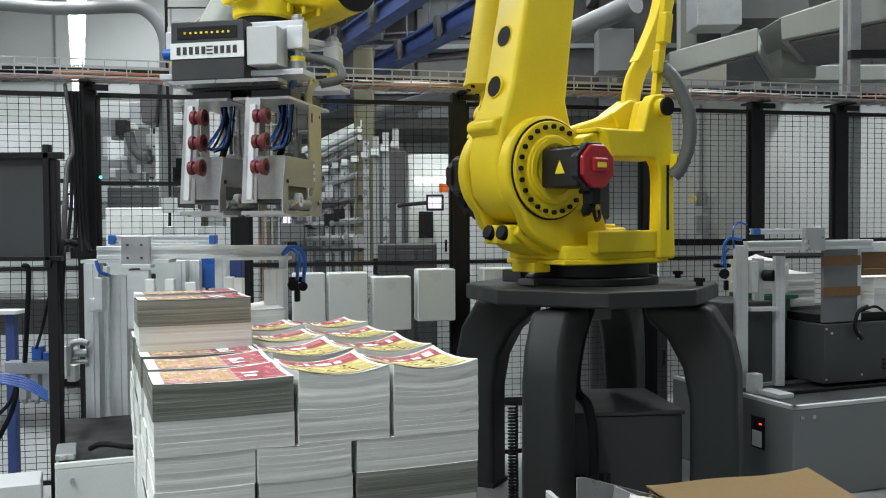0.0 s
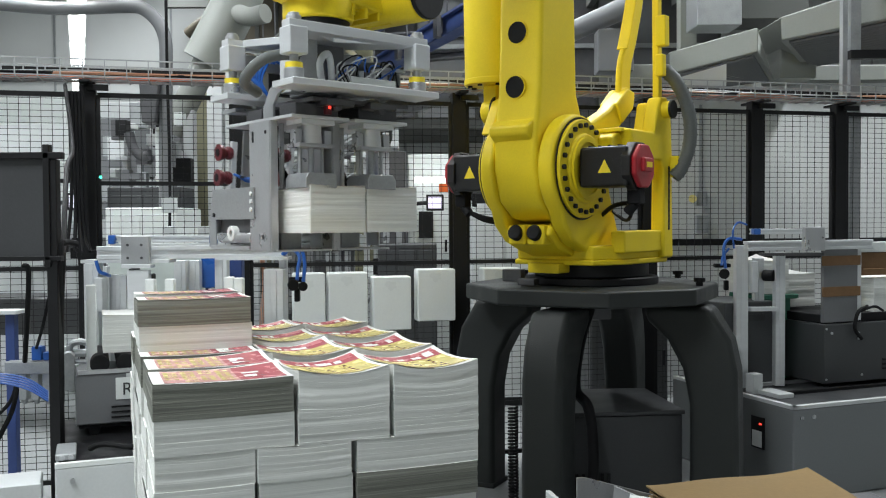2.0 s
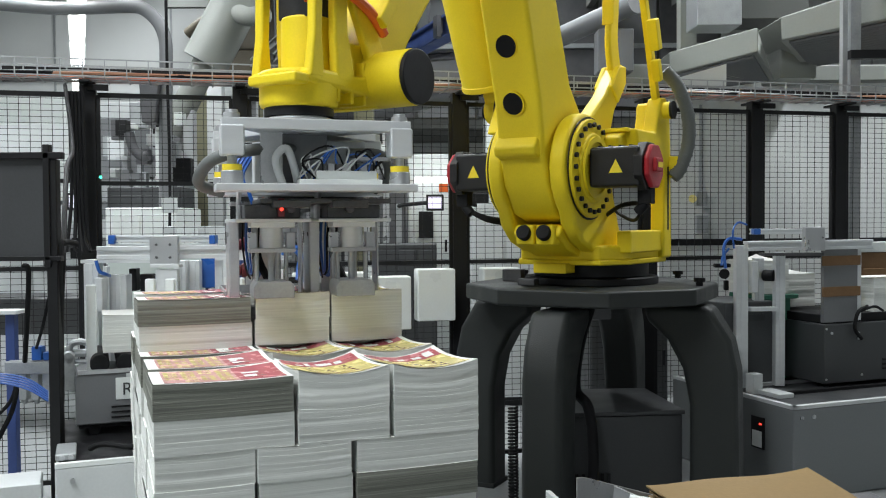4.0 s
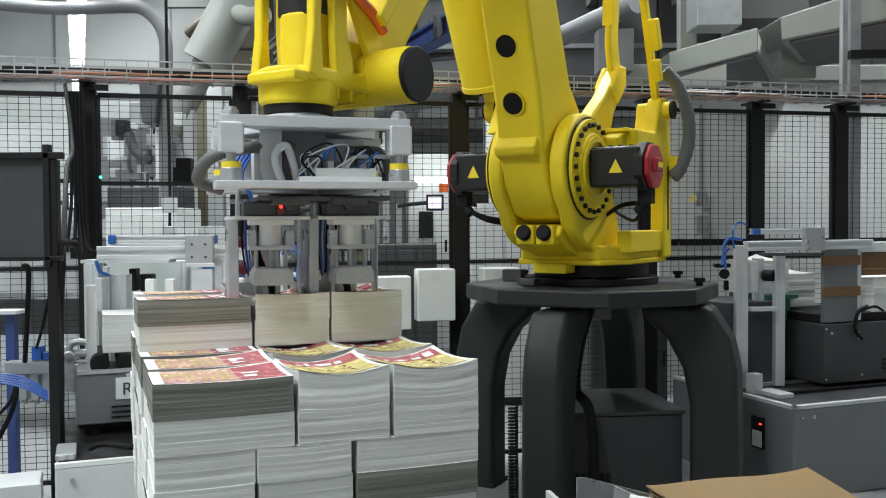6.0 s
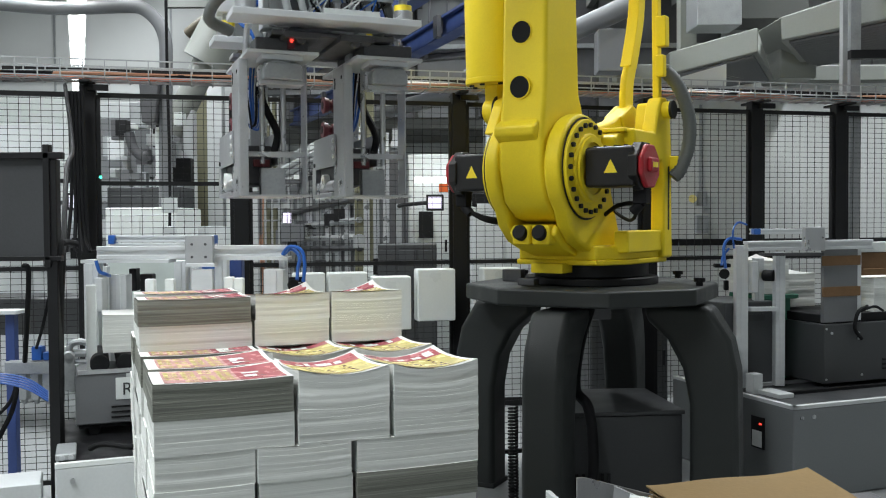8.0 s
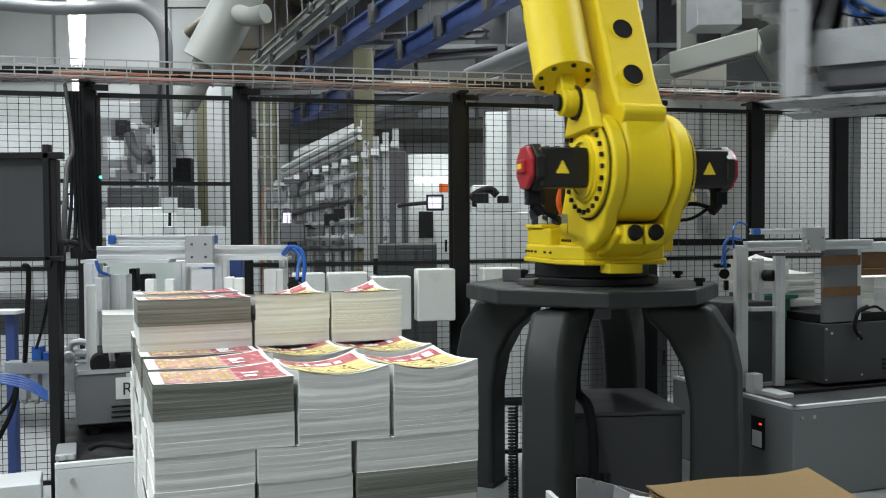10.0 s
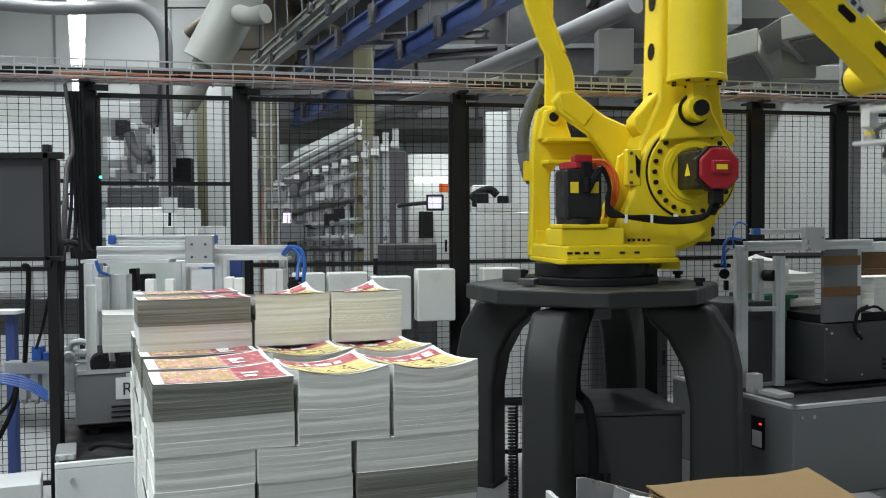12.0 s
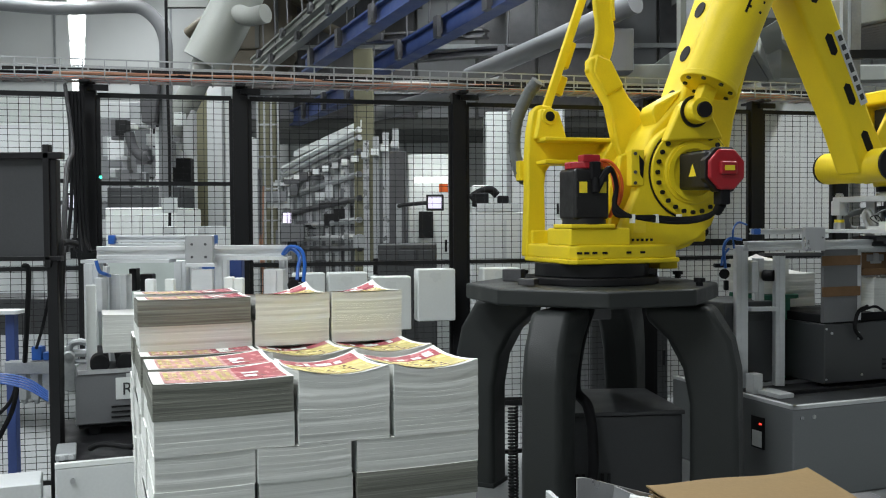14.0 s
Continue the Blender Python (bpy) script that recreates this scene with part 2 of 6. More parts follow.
def build_stand():
    s = thing("robot_stand", "dark grey cast robot stand with four arched legs", "robot stand", pose(JX, JY, 0, 0, 0, -27))
    k = 0.30
    octagon = [(0.66, -k), (0.66, k), (k, 0.66), (-k, 0.66), (-0.66, k), (-0.66, -k), (-k, -0.66), (k, -0.66)]
    octagon = [(x * 0.83, y * 0.83) for x, y in octagon]
    part("top_plate", Shape().prism(octagon, TOP - 0.075, TOP, "z"), STAND, s, bevel=0.012)
    outer = [(0.28, TOP - 0.09), (0.57, TOP - 0.09), (0.66, 0.80), (0.69, 0.66), (0.70, 0.0), (0.48, 0.0), (0.48, 0.50), (0.45, 0.66), (0.38, 0.79), (0.28, 0.88)]
    for a in (0, 90, 180, 270):
        leg = part("leg", Shape().prism(outer, -0.088, 0.088), STAND, s, bevel=0.03, at=pose(0, 0, 0, 0, 0, a))
        leg.modifiers[0].segments = 4
        part("foot_plate", Shape().box((0.59, 0, 0.012), (0.23, 0.18, 0.024)), STAND, s, bevel=0.004, at=pose(0, 0, 0, 0, 0, a))
    for x, y in ((-0.47, 0.30), (0.52, -0.05), (-0.33, 0.42), (0.30, 0.50)):
        part("bolt", Shape().cyl((x, y, TOP), (x, y, TOP + 0.02), 0.016, 8).cyl((x, y, TOP + 0.018), (x, y, TOP + 0.036), 0.026, 12), RUBBER, s)
    part("connector_block", Shape().box((-0.38, -0.05, TOP + 0.03), (0.10, 0.06, 0.06)), DARKSTEEL, s, bevel=0.004)
    part("stop_block", Shape().box((-0.18, -0.36, TOP + 0.02), (0.08, 0.06, 0.03)), DARKSTEEL, s, bevel=0.004)


def build_stand_hose():
    h = thing("robot_hose", "black robot supply hose from stand to control cabinet", "hose", pose(JX, JY, 0))
    part("hose", Shape().tube(curve([(0.0, -0.05, TOP - 0.08), (-0.08, -0.20, TOP - 0.25), (-0.12, -0.30, TOP - 0.45), (-0.07, -0.35, 0.50), (-0.05, -0.36, 0.30), (-0.06, -0.34, 0.10)], 8), 0.024, 12), RUBBER, h)
    part("clamp", Shape().box((0.02, -0.03, TOP - 0.12), (0.12, 0.12, 0.10)), DARKSTEEL, h, bevel=0.006)
    part("coil", Shape().tube([(-0.40 + 0.020 * math.cos(k * 0.9), -0.30 + 0.020 * math.sin(k * 0.9), 0.03 + 0.0021 * k) for k in range(225)], 0.0055, 6), RUBBER, h, "black coiled cable")


def build_controller():
    c = thing("robot_controller", "dark grey robot control cabinet standing under the robot", "control cabinet", pose(JX + 0.06, JY + 0.05, 0, 0, 0, 6))
    part("cabinet", Shape().box((0, 0, 0.225), (0.60, 0.56, 0.43)), DARKGREY, c, bevel=0.008)
    part("plinth", Shape().box((0, 0, 0.005), (0.62, 0.52, 0.01)), BLACKP, c)
    part("lid", Shape().box((0, 0, 0.45), (0.62, 0.58, 0.02)), DARKGREY, c, bevel=0.006)
    for k in range(6):
        part("vent_slat", Shape().box((-0.2 + 0.03 * k, -0.285, 0.12), (0.014, 0.008, 0.12)), BLACKP, c)


def bolt_circle(name, parent, x, y0, z, r, count, side, br=0.011):
    for k in range(count):
        a = 2 * math.pi * k / count
        p = (x + r * math.cos(a), z + r * math.sin(a))
        part(name, Shape().cyl((p[0], y0, p[1]), (p[0], y0 + side * 0.012, p[1]), br, 8), BLACKP, parent)


def motor(parent, x, z, y0, side, tilt=0):
    """A square servo motor that stands out sideways, with its red cap."""
    m = pose(x, 0, z, 0, tilt, 0)
    part("motor_body", Shape().box((0, y0 + side * 0.11, 0), (0.17, 0.22, 0.168), m), MOTOR, parent, "black ribbed servo motor", 0.014)
    for k in range(4):
        part("motor_rib", Shape().box((0, y0 + side * (0.04 + 0.045 * k), 0.0855), (0.13, 0.012, 0.008), m), MOTOR, parent)
    oct_ = [(0.100 * math.cos(radians(22.5 + 45 * k)), 0.100 * math.sin(radians(22.5 + 45 * k))) for k in range(8)]
    part("motor_flange", Shape().prism([(1.07 * p, 1.07 * q) for p, q in oct_], y0 + side * 0.200, y0 + side * 0.240, "y", m), MOTOR, parent, "black flange", 0.004)
    part("motor_cap", Shape().prism([(0.97 * p, 0.97 * q) for p, q in oct_], y0 + side * 0.239, y0 + side * 0.264, "y", m).box((0, y0 + side * 0.268, 0.005), (0.085, 0.025, 0.06), m), RED, parent, "red octagonal motor cap", 0.01)
    part("cap_label", Shape().box((0, y0 + side * 0.2815, 0.005), (0.05, 0.002, 0.022), m), LABEL, parent)
    part("connector", Shape().box((0.0, y0 + side * 0.22, -0.12), (0.05, 0.06, 0.07), m).cyl((0, y0 + side * 0.22, -0.15), (0, y0 + side * 0.18, -0.19), 0.022, 12, m=m), RUBBER, parent, bevel=0.005)
    for sx in (-1, 1):
        tri = [(-0.03, -0.026), (0.03, -0.026), (0, 0.030)]
        part("warning_label", Shape().prism(tri, sx * 0.0855, sx * 0.0865, "x", m @ pose(0, y0 + side * 0.12, 0)), LABEL, parent, "yellow warning triangle")


def build_turret():
    z2 = SHOULDER - TOP
    part("slewing_ring", Shape().cyl((0, 0, 0.0), (0, 0, 0.035), 0.315, 48).cyl((0, 0, 0.035), (0, 0, 0.1), 0.27, 48), BLACKP, turret, "black slewing ring", 0.006)
    plate = [(-0.235, -0.24), (-0.20, -0.27), (0.22, -0.27), (0.36, -0.20), (0.36, 0.20), (0.22, 0.28), (-0.20, 0.30), (-0.235, 0.27)]
    part("base_flange", Shape().prism(plate, 0.098, 0.122, "z"), YELLOW, turret, bevel=0.008)
    inner = [(x * 0.965, y * 0.965) for x, y in plate]
    part("base_block", Shape().prism(inner, 0.118, 0.185, "z").prism([(-0.222, -0.245), (0.08, -0.245), (0.08, 0.02), (-0.222, 0.02)], 0.18, 0.262, "z"), YELLOW, turret, bevel=0.012)
    part("side_rail", Shape().box((0.02, 0.265, 0.20), (0.46, 0.07, 0.10)), YELLOW, turret, bevel=0.010)
    for x in (-0.185, -0.15, -0.11, -0.06, 0.06, 0.13):
        part("flange_slot", Shape().box((x, -0.2615, 0.150), (0.024, 0.004, 0.010)), BLACKP, turret)

    def cheek(y0, y1):
        o = [(-0.04, 0.118), (0.24, 0.118), (0.46, 0.20), (0.54, 0.27)]
        o += [(OFF + 0.238 * math.cos(radians(a)), z2 + 0.238 * math.sin(radians(a))) for a in range(-50, 160, 10)]
        o += [(0.16, z2 + 0.03), (0.13, z2 - 0.10), (0.04, 0.22)]
        return Shape().prism(o, y0, y1)

    part("cheek", cheek(-0.196, -0.125), YELLOW, turret, bevel=0.020)
    part("cheek", cheek(0.095, 0.172), YELLOW, turret, bevel=0.020)
    nose = [(0.02, 0.118), (0.24, 0.105), (0.46, 0.17), (0.55, 0.235), (0.53, 0.275), (0.34, 0.29), (0.02, 0.20)]
    part("nose", Shape().prism(nose, -0.13, 0.10), YELLOW, turret, bevel=0.014)
    part("front_foot", Shape().box((0.36, -0.02, 0.085), (0.10, 0.16, 0.045)), YELLOW, turret, bevel=0.006)
    for y in (-0.06, 0.035):
        part("stop_frame", Shape().box((0.53, y, 0.235), (0.07, 0.088, 0.088), pose(0, 0, 0)), YELLOW, turret, bevel=0.012)
        part("stop_buffer", Shape().cyl((0.54, y, 0.235), (0.585, y, 0.250), 0.033, 20), RUBBER, turret, bevel=0.006)
    part("cheek_web", Shape().prism([(0.02, 0.118), (0.24, 0.118), (0.26, z2 - 0.04), (0.14, z2 + 0.10), (0.10, z2 + 0.08)], -0.11, -0.075), YELLOW, turret, bevel=0.008)
    # terminal cover beside the gear
    part("terminal_cover", Shape().box((0.14, -0.175, z2 + 0.02), (0.07, 0.05, 0.17)), YELLOW, turret, bevel=0.008)
    part("terminal_gap", Shape().prism([(0.15, z2 - 0.01), (0.165, z2 - 0.03), (0.17, z2 + 0.05), (0.145, z2 + 0.08)], -0.2025, -0.199), RUBBER, turret)
    for dz in (-0.05, 0.0, 0.085):
        part("terminal_screw", Shape().cyl((0.125, -0.2005, z2 + dz), (0.125, -0.206, z2 + dz), 0.008, 10), DARKSTEEL, turret)
    # rear mast that holds the levelling rod, with the open frame beside it
    mast = [(-0.237, 0.118), (-0.125, 0.118), (-0.133, 0.47), (-0.125, 0.54), (-0.10, 0.575), (0.18, 0.575), (0.22, 0.70), (-0.02, 0.70), (-0.06, 0.82), (-0.095, 0.868), (-0.16, 0.875), (-0.195, 0.84), (-0.215, 0.74), (-0.225, 0.60), (-0.225, 0.42)]
    part("mast", Shape().prism(mast, 0.245, 0.315), YELLOW, turret, bevel=0.012)
    part("mast_gusset", Shape().prism([(-0.20, 0.70), (-0.03, 0.70), (-0.075, 0.84), (-0.17, 0.85)], 0.20, 0.25), YELLOW, turret, bevel=0.010)
    for z in (0.585, 0.695):
        part("beam_flange", Shape().box((0.03, 0.205, z), (0.42, 0.15, 0.02)), YELLOW, turret, bevel=0.006)
    part("beam_end", Shape().prism([(0.10, 0.575), (0.26, 0.50), (0.30, 0.66), (0.18, 0.70)], 0.12, 0.26), YELLOW, turret, bevel=0.012)
    part("mast_pin", Shape().cyl((-0.129, 0.19, 0.811), (-0.129, 0.353, 0.811), 0.040, 24), YELLOW, turret, bevel=0.004)
    part("mast_pin_cap", Shape().cyl((-0.129, 0.350, 0.811), (-0.129, 0.362, 0.811), 0.042, 24), BLACKP, turret)
    part("mast_pin_hole", Shape().cyl((-0.129, 0.186, 0.811), (-0.129, 0.198, 0.811), 0.024, 20), BLACKP, turret)
    part("mast_slot", Shape().box((-0.18, 0.3155, 0.40), (0.016, 0.003, 0.30)), BLACKP, turret)
    # covers of the two shoulder gears
    for y0, side in ((0.176, 1), (-0.200, -1)):
        part("gear_cover", Shape().cyl((OFF, y0 - side * 0.02, z2), (OFF, y0 + side * 0.018, z2), 0.212, 56), YELLOW, turret, bevel=0.006)
        part("gear_gasket", Shape().ring((OFF, y0, z2), (OFF, y0 + side * 0.003, z2), 0.221, 0.211, 56), BLACKP, turret)
        part("gear_hub", Shape().cyl((OFF, y0, z2), (OFF, y0 + side * 0.030, z2), 0.150, 48), YELLOW, turret, bevel=0.008)
        part("hub_ring", Shape().ring((OFF, y0, z2), (OFF, y0 + side * 0.040, z2), 0.135, 0.112, 48), YELLOW, turret)
        bolt_circle("cover_bolt", turret, OFF, y0 + side * 0.018, z2, 0.186, 24, side)
        motor(turret, OFF, z2, y0 + side * 0.035, side)
    # upright motor of the turning axis
    x, y = -0.113, -0.155
    part("motor_pad", Shape().box((x, y, 0.270), (0.22, 0.20, 0.020)), YELLOW, turret, bevel=0.006)
    part("motor_foot", Shape().cyl((x, y, 0.278), (x, y, 0.305), 0.10, 28), MOTOR, turret)
    part("motor_body", Shape().box((x, y, 0.415), (0.175, 0.175, 0.23)), MOTOR, turret, "black upright servo motor", 0.016)
    for k in range(3):
        part("motor_rib", Shape().box((x, y - 0.0885, 0.34 + 0.07 * k), (0.15, 0.006, 0.012)), MOTOR, turret)
    part("motor_cap", Shape().cyl((x, y, 0.53), (x, y, 0.562), 0.088, 8).box((x, y - 0.055, 0.575), (0.085, 0.06, 0.035)), RED, turret, "red motor cap", 0.006)
    part("plug", Shape().box((x + 0.01, y - 0.095, 0.52), (0.045, 0.03, 0.08)).cyl((x + 0.01, y - 0.10, 0.42), (x + 0.01, y - 0.10, 0.49), 0.018, 12), RUBBER, turret, bevel=0.005)
    for dx in (-0.045, 0.05):
        part("warning_label", Shape().box((x + dx, y - 0.0895, 0.445), (0.038, 0.002, 0.05)), LABEL, turret, "yellow warning label")
    for k in range(3):
        d = 0.014 * k
        part("orange_cable", Shape().tube(curve([(x + 0.06, y + 0.02, 0.575), (x + 0.13, y - 0.01 + d, 0.565 - d), (x + 0.175 - d, y - 0.03 + d, 0.49), (x + 0.17 - d, y - 0.03, 0.39), (x + 0.13, y, 0.31)]), 0.0075, 8), ORANGE, turret)
    for k in range(3):
        d = 0.02 * k
        part("black_cable", Shape().tube(curve([(x + 0.02, y - 0.10, 0.43 + d), (x + 0.07, y - 0.12, 0.52 + 0.3 * d), (x + 0.115, y - 0.10, 0.45), (x + 0.11, y - 0.09, 0.33 + d), (0.06, -0.27, 0.315), (0.18, -0.27, 0.295 + 0.4 * d), (0.30, -0.29, 0.285 + 0.4 * d), (0.40, -0.34, 0.30 + 0.3 * d), (0.42, -0.42, 0.34)]), 0.010, 8), RUBBER, turret)
    for px in (0.07, 0.19, 0.31):
        part("cable_tie", Shape().box((px, -0.275, 0.303), (0.008, 0.04, 0.04)), WHITEP, turret)
    part("black_cable", Shape().tube(curve([(0.40, 0.40, z2 - 0.17), (0.34, 0.36, z2 - 0.15), (0.30, 0.27, z2 - 0.16), (0.20, 0.16, z2 - 0.20)]), 0.010, 8), RUBBER, turret)
    part("black_cable", Shape().tube(curve([(0.40, 0.42, z2 - 0.15), (0.30, 0.34, z2 - 0.22), (0.16, 0.22, z2 - 0.20), (0.05, 0.10, z2 - 0.14)]), 0.008, 8), RUBBER, turret)
    part("type_plate", Shape().box((0.15, -0.1985, 0.275), (0.062, 0.003, 0.075)), LABEL, turret)
    for k in range(5):
        part("axis_mark", Shape().box((0.115 + 0.024 * k, -0.1985, 0.205), (0.012, 0.003, 0.012)), BLACKP, turret)
    # lug of the spring cylinder
    lug = [(OFF - 0.16, z2 + 0.14), (OFF + 0.15, z2 + 0.16), (OFF + 0.06, z2 + 0.32), (OFF - 0.01, z2 + 0.345), (OFF - 0.08, z2 + 0.31)]
    part("spring_lug", Shape().prism(lug, -0.25, -0.19), YELLOW, turret, bevel=0.012)
    part("spring_pin", Shape().cyl((OFF - 0.012, -0.305, z2 + 0.28), (OFF - 0.012, -0.18, z2 + 0.28), 0.060, 28), YELLOW, turret, bevel=0.008)
    part("spring_pin_cap", Shape().cyl((OFF - 0.012, -0.345, z2 + 0.28), (OFF - 0.012, -0.330, z2 + 0.28), 0.036, 24), BLACKP, turret)
    part("spring_washer", Shape().ring((OFF - 0.012, -0.262, z2 + 0.28), (OFF - 0.012, -0.252, z2 + 0.28), 0.074, 0.05, 28), BLACKP, turret)
    part("hose_saddle", Shape().box((-0.222, 0.33, 0.55), (0.05, 0.05, 0.10)), YELLOW, turret, bevel=0.006)
    hose = curve([(-0.20, 0.33, 0.50), (-0.22, 0.36, 0.54), (-0.235, 0.395, 0.66), (-0.225, 0.395, 0.80), (-0.18, 0.36, 0.93), (-0.145, 0.31, 1.00)], 12)
    part("corrugated_hose", Shape().tube(hose, 0.031, 14), HOSE, turret, "grey sleeved cable hose")
    for p, q in zip(hose[3::4], hose[4::4]):
        part("hose_fold", Shape().cyl(p, p + (q - p).normalized() * 0.008, 0.034, 14), HOSE, turret)


def build_lower_arm():
    """Its own x runs from shoulder to elbow; the outline is drawn with the front upward and turned over."""
    over = Matrix.Diagonal((1, 1, -1, 1))
    side = [(0.0, -0.23), (0.14, -0.22), (0.34, -0.13), (1.10, -0.11), (A1, -0.13), (A1 + 0.11, -0.06), (A1 + 0.11, 0.06), (A1, 0.13), (1.10, 0.15), (0.34, 0.19), (0.14, 0.225), (0.0, 0.23), (-0.14, 0.19), (-0.21, 0.10), (-0.235, 0.0), (-0.21, -0.10), (-0.14, -0.19)]
    part("casting", Shape().prism([(p[0], p[1]) for p in side], -0.128, 0.090, "y", over), YELLOW, lower_arm, bevel=0.024)
    for x in (0.349, 0.582, 0.815, 1.048):
        front = max(0.190 - (x - 0.349) * 0.052, 0.0) + (0.010 if x < 0.4 else 0.0)
        part("arm_hole", Shape().cyl((x, -0.028, 0.06), (x, -0.028, front + 0.002), 0.047, 32, m=over), RUBBER, lower_arm)
        part("hole_rim", Shape().ring((x, -0.028, 0.10), (x, -0.028, front + 0.004), 0.051, 0.0465, 32, over), YELLOW, lower_arm)
        part("rear_hole", Shape().cyl((x, -0.028, -0.06), (x, -0.028, -0.132 + 0.02 * (x - 0.35)), 0.040, 28, m=over), RUBBER, lower_arm)
    part("front_ledge", Shape().prism([(0.10, 0.20), (0.145, 0.258), (0.18, 0.258), (0.225, 0.185)], -0.130, 0.070, "y", over), YELLOW, lower_arm, bevel=0.012)
    part("rear_rib", Shape().prism([(0.16, -0.19), (0.22, -0.24), (0.26, -0.235), (0.40, -0.11)], -0.11, 0.02, "y", over), YELLOW, lower_arm, bevel=0.012)


def build_balancer():
    """Spring cylinder; its own x runs upward from its pin."""
    part("rod_end", Shape().cyl((0, -0.325, 0), (0, -0.245, 0), 0.058, 24).box((0.06, -0.285, 0), (0.12, 0.07, 0.07)).cyl((0.05, -0.285, 0), (0.20, -0.285, 0), 0.03, 16), YELLOW, balancer, bevel=0.006)
    part("barrel", Shape().cyl((0.13, -0.285, 0), (1.15, -0.285, 0), 0.130, 48), YELLOW, balancer, bevel=0.008)
    part("end_ring", Shape().cyl((0.12, -0.285, 0), (0.15, -0.285, 0), 0.134, 48), YELLOW, balancer, bevel=0.006)
    for k in range(8):
        a = 2 * math.pi * k / 8
        part("ring_bolt", Shape().cyl((0.112, -0.285 + 0.108 * math.cos(a), 0.108 * math.sin(a)), (0.122, -0.285 + 0.108 * math.cos(a), 0.108 * math.sin(a)), 0.011, 8), BLACKP, balancer)
    # the readable letters of the lettering, running up the barrel
    text = bpy.data.curves.new("lettering", "FONT")
    text.body, text.size, text.align_x, text.extrude = "TIL", 0.12, "LEFT", 0.001
    flat = bpy.data.objects.new("lettering_flat", text)
    scene.collection.objects.link(flat)
    me = bpy.data.meshes.new_from_object(flat.evaluated_get(bpy.context.evaluated_depsgraph_get()))
    bpy.data.objects.remove(flat)
    s = Shape()
    pts = []
    for v in me.vertices:
        along, across, out = v.co.x, v.co.y, v.co.z
        a = (across - 0.045) / 0.132
        rr = 0.1315 + out
        pts.append((0.46 + along, -0.285 - rr * math.cos(a), rr * math.sin(a)))
    s.add(pts, [tuple(p.vertices) for p in me.polygons])
    part("lettering", s, BLACKP, balancer, "black capital letters TIL")


def build_forearm():
    """Its own x runs from elbow to wrist, z up across it."""
    o = [(-0.66, -0.06), (-0.60, -0.09), (-0.1, -0.14), (0.3, -0.115), (A2 - 0.25, -0.08), (A2, -0.09), (A2 + 0.08, -0.03), (A2 + 0.08, 0.04), (A2, 0.09), (A2 - 0.25, 0.08), (0.3, 0.115), (-0.1, 0.14), (-0.60, 0.09), (-0.66, 0.06)]
    part("casting", Shape().prism(o, -0.13, 0.07), YELLOW, forearm, bevel=0.022)
    part("elbow_hub", Shape().cyl((0, -0.24, 0), (0, 0.16, 0), 0.15, 36), YELLOW, forearm, bevel=0.012)
    for x in (0.55, 0.83, 1.10, 1.36):
        part("slot", Shape().prism([(x - 0.045, -0.022), (x + 0.045, -0.022), (x + 0.06, 0), (x + 0.045, 0.022), (x - 0.045, 0.022), (x - 0.06, 0)], -0.1315, -0.128), RUBBER, forearm)
    part("label_plate", Shape().box((0.98, -0.131, 0.062), (0.40, 0.002, 0.045)), ALU, forearm, "silver label plate")
    for k, (x, w) in enumerate(((0.82, 0.03), (0.87, 0.03), (0.92, 0.03), (0.98, 0.05), (1.04, 0.03), (1.09, 0.03), (1.14, 0.03))):
        part("label_bar", Shape().box((x, -0.1325, 0.062), (w, 0.002, 0.024)), DARKGREY, forearm)


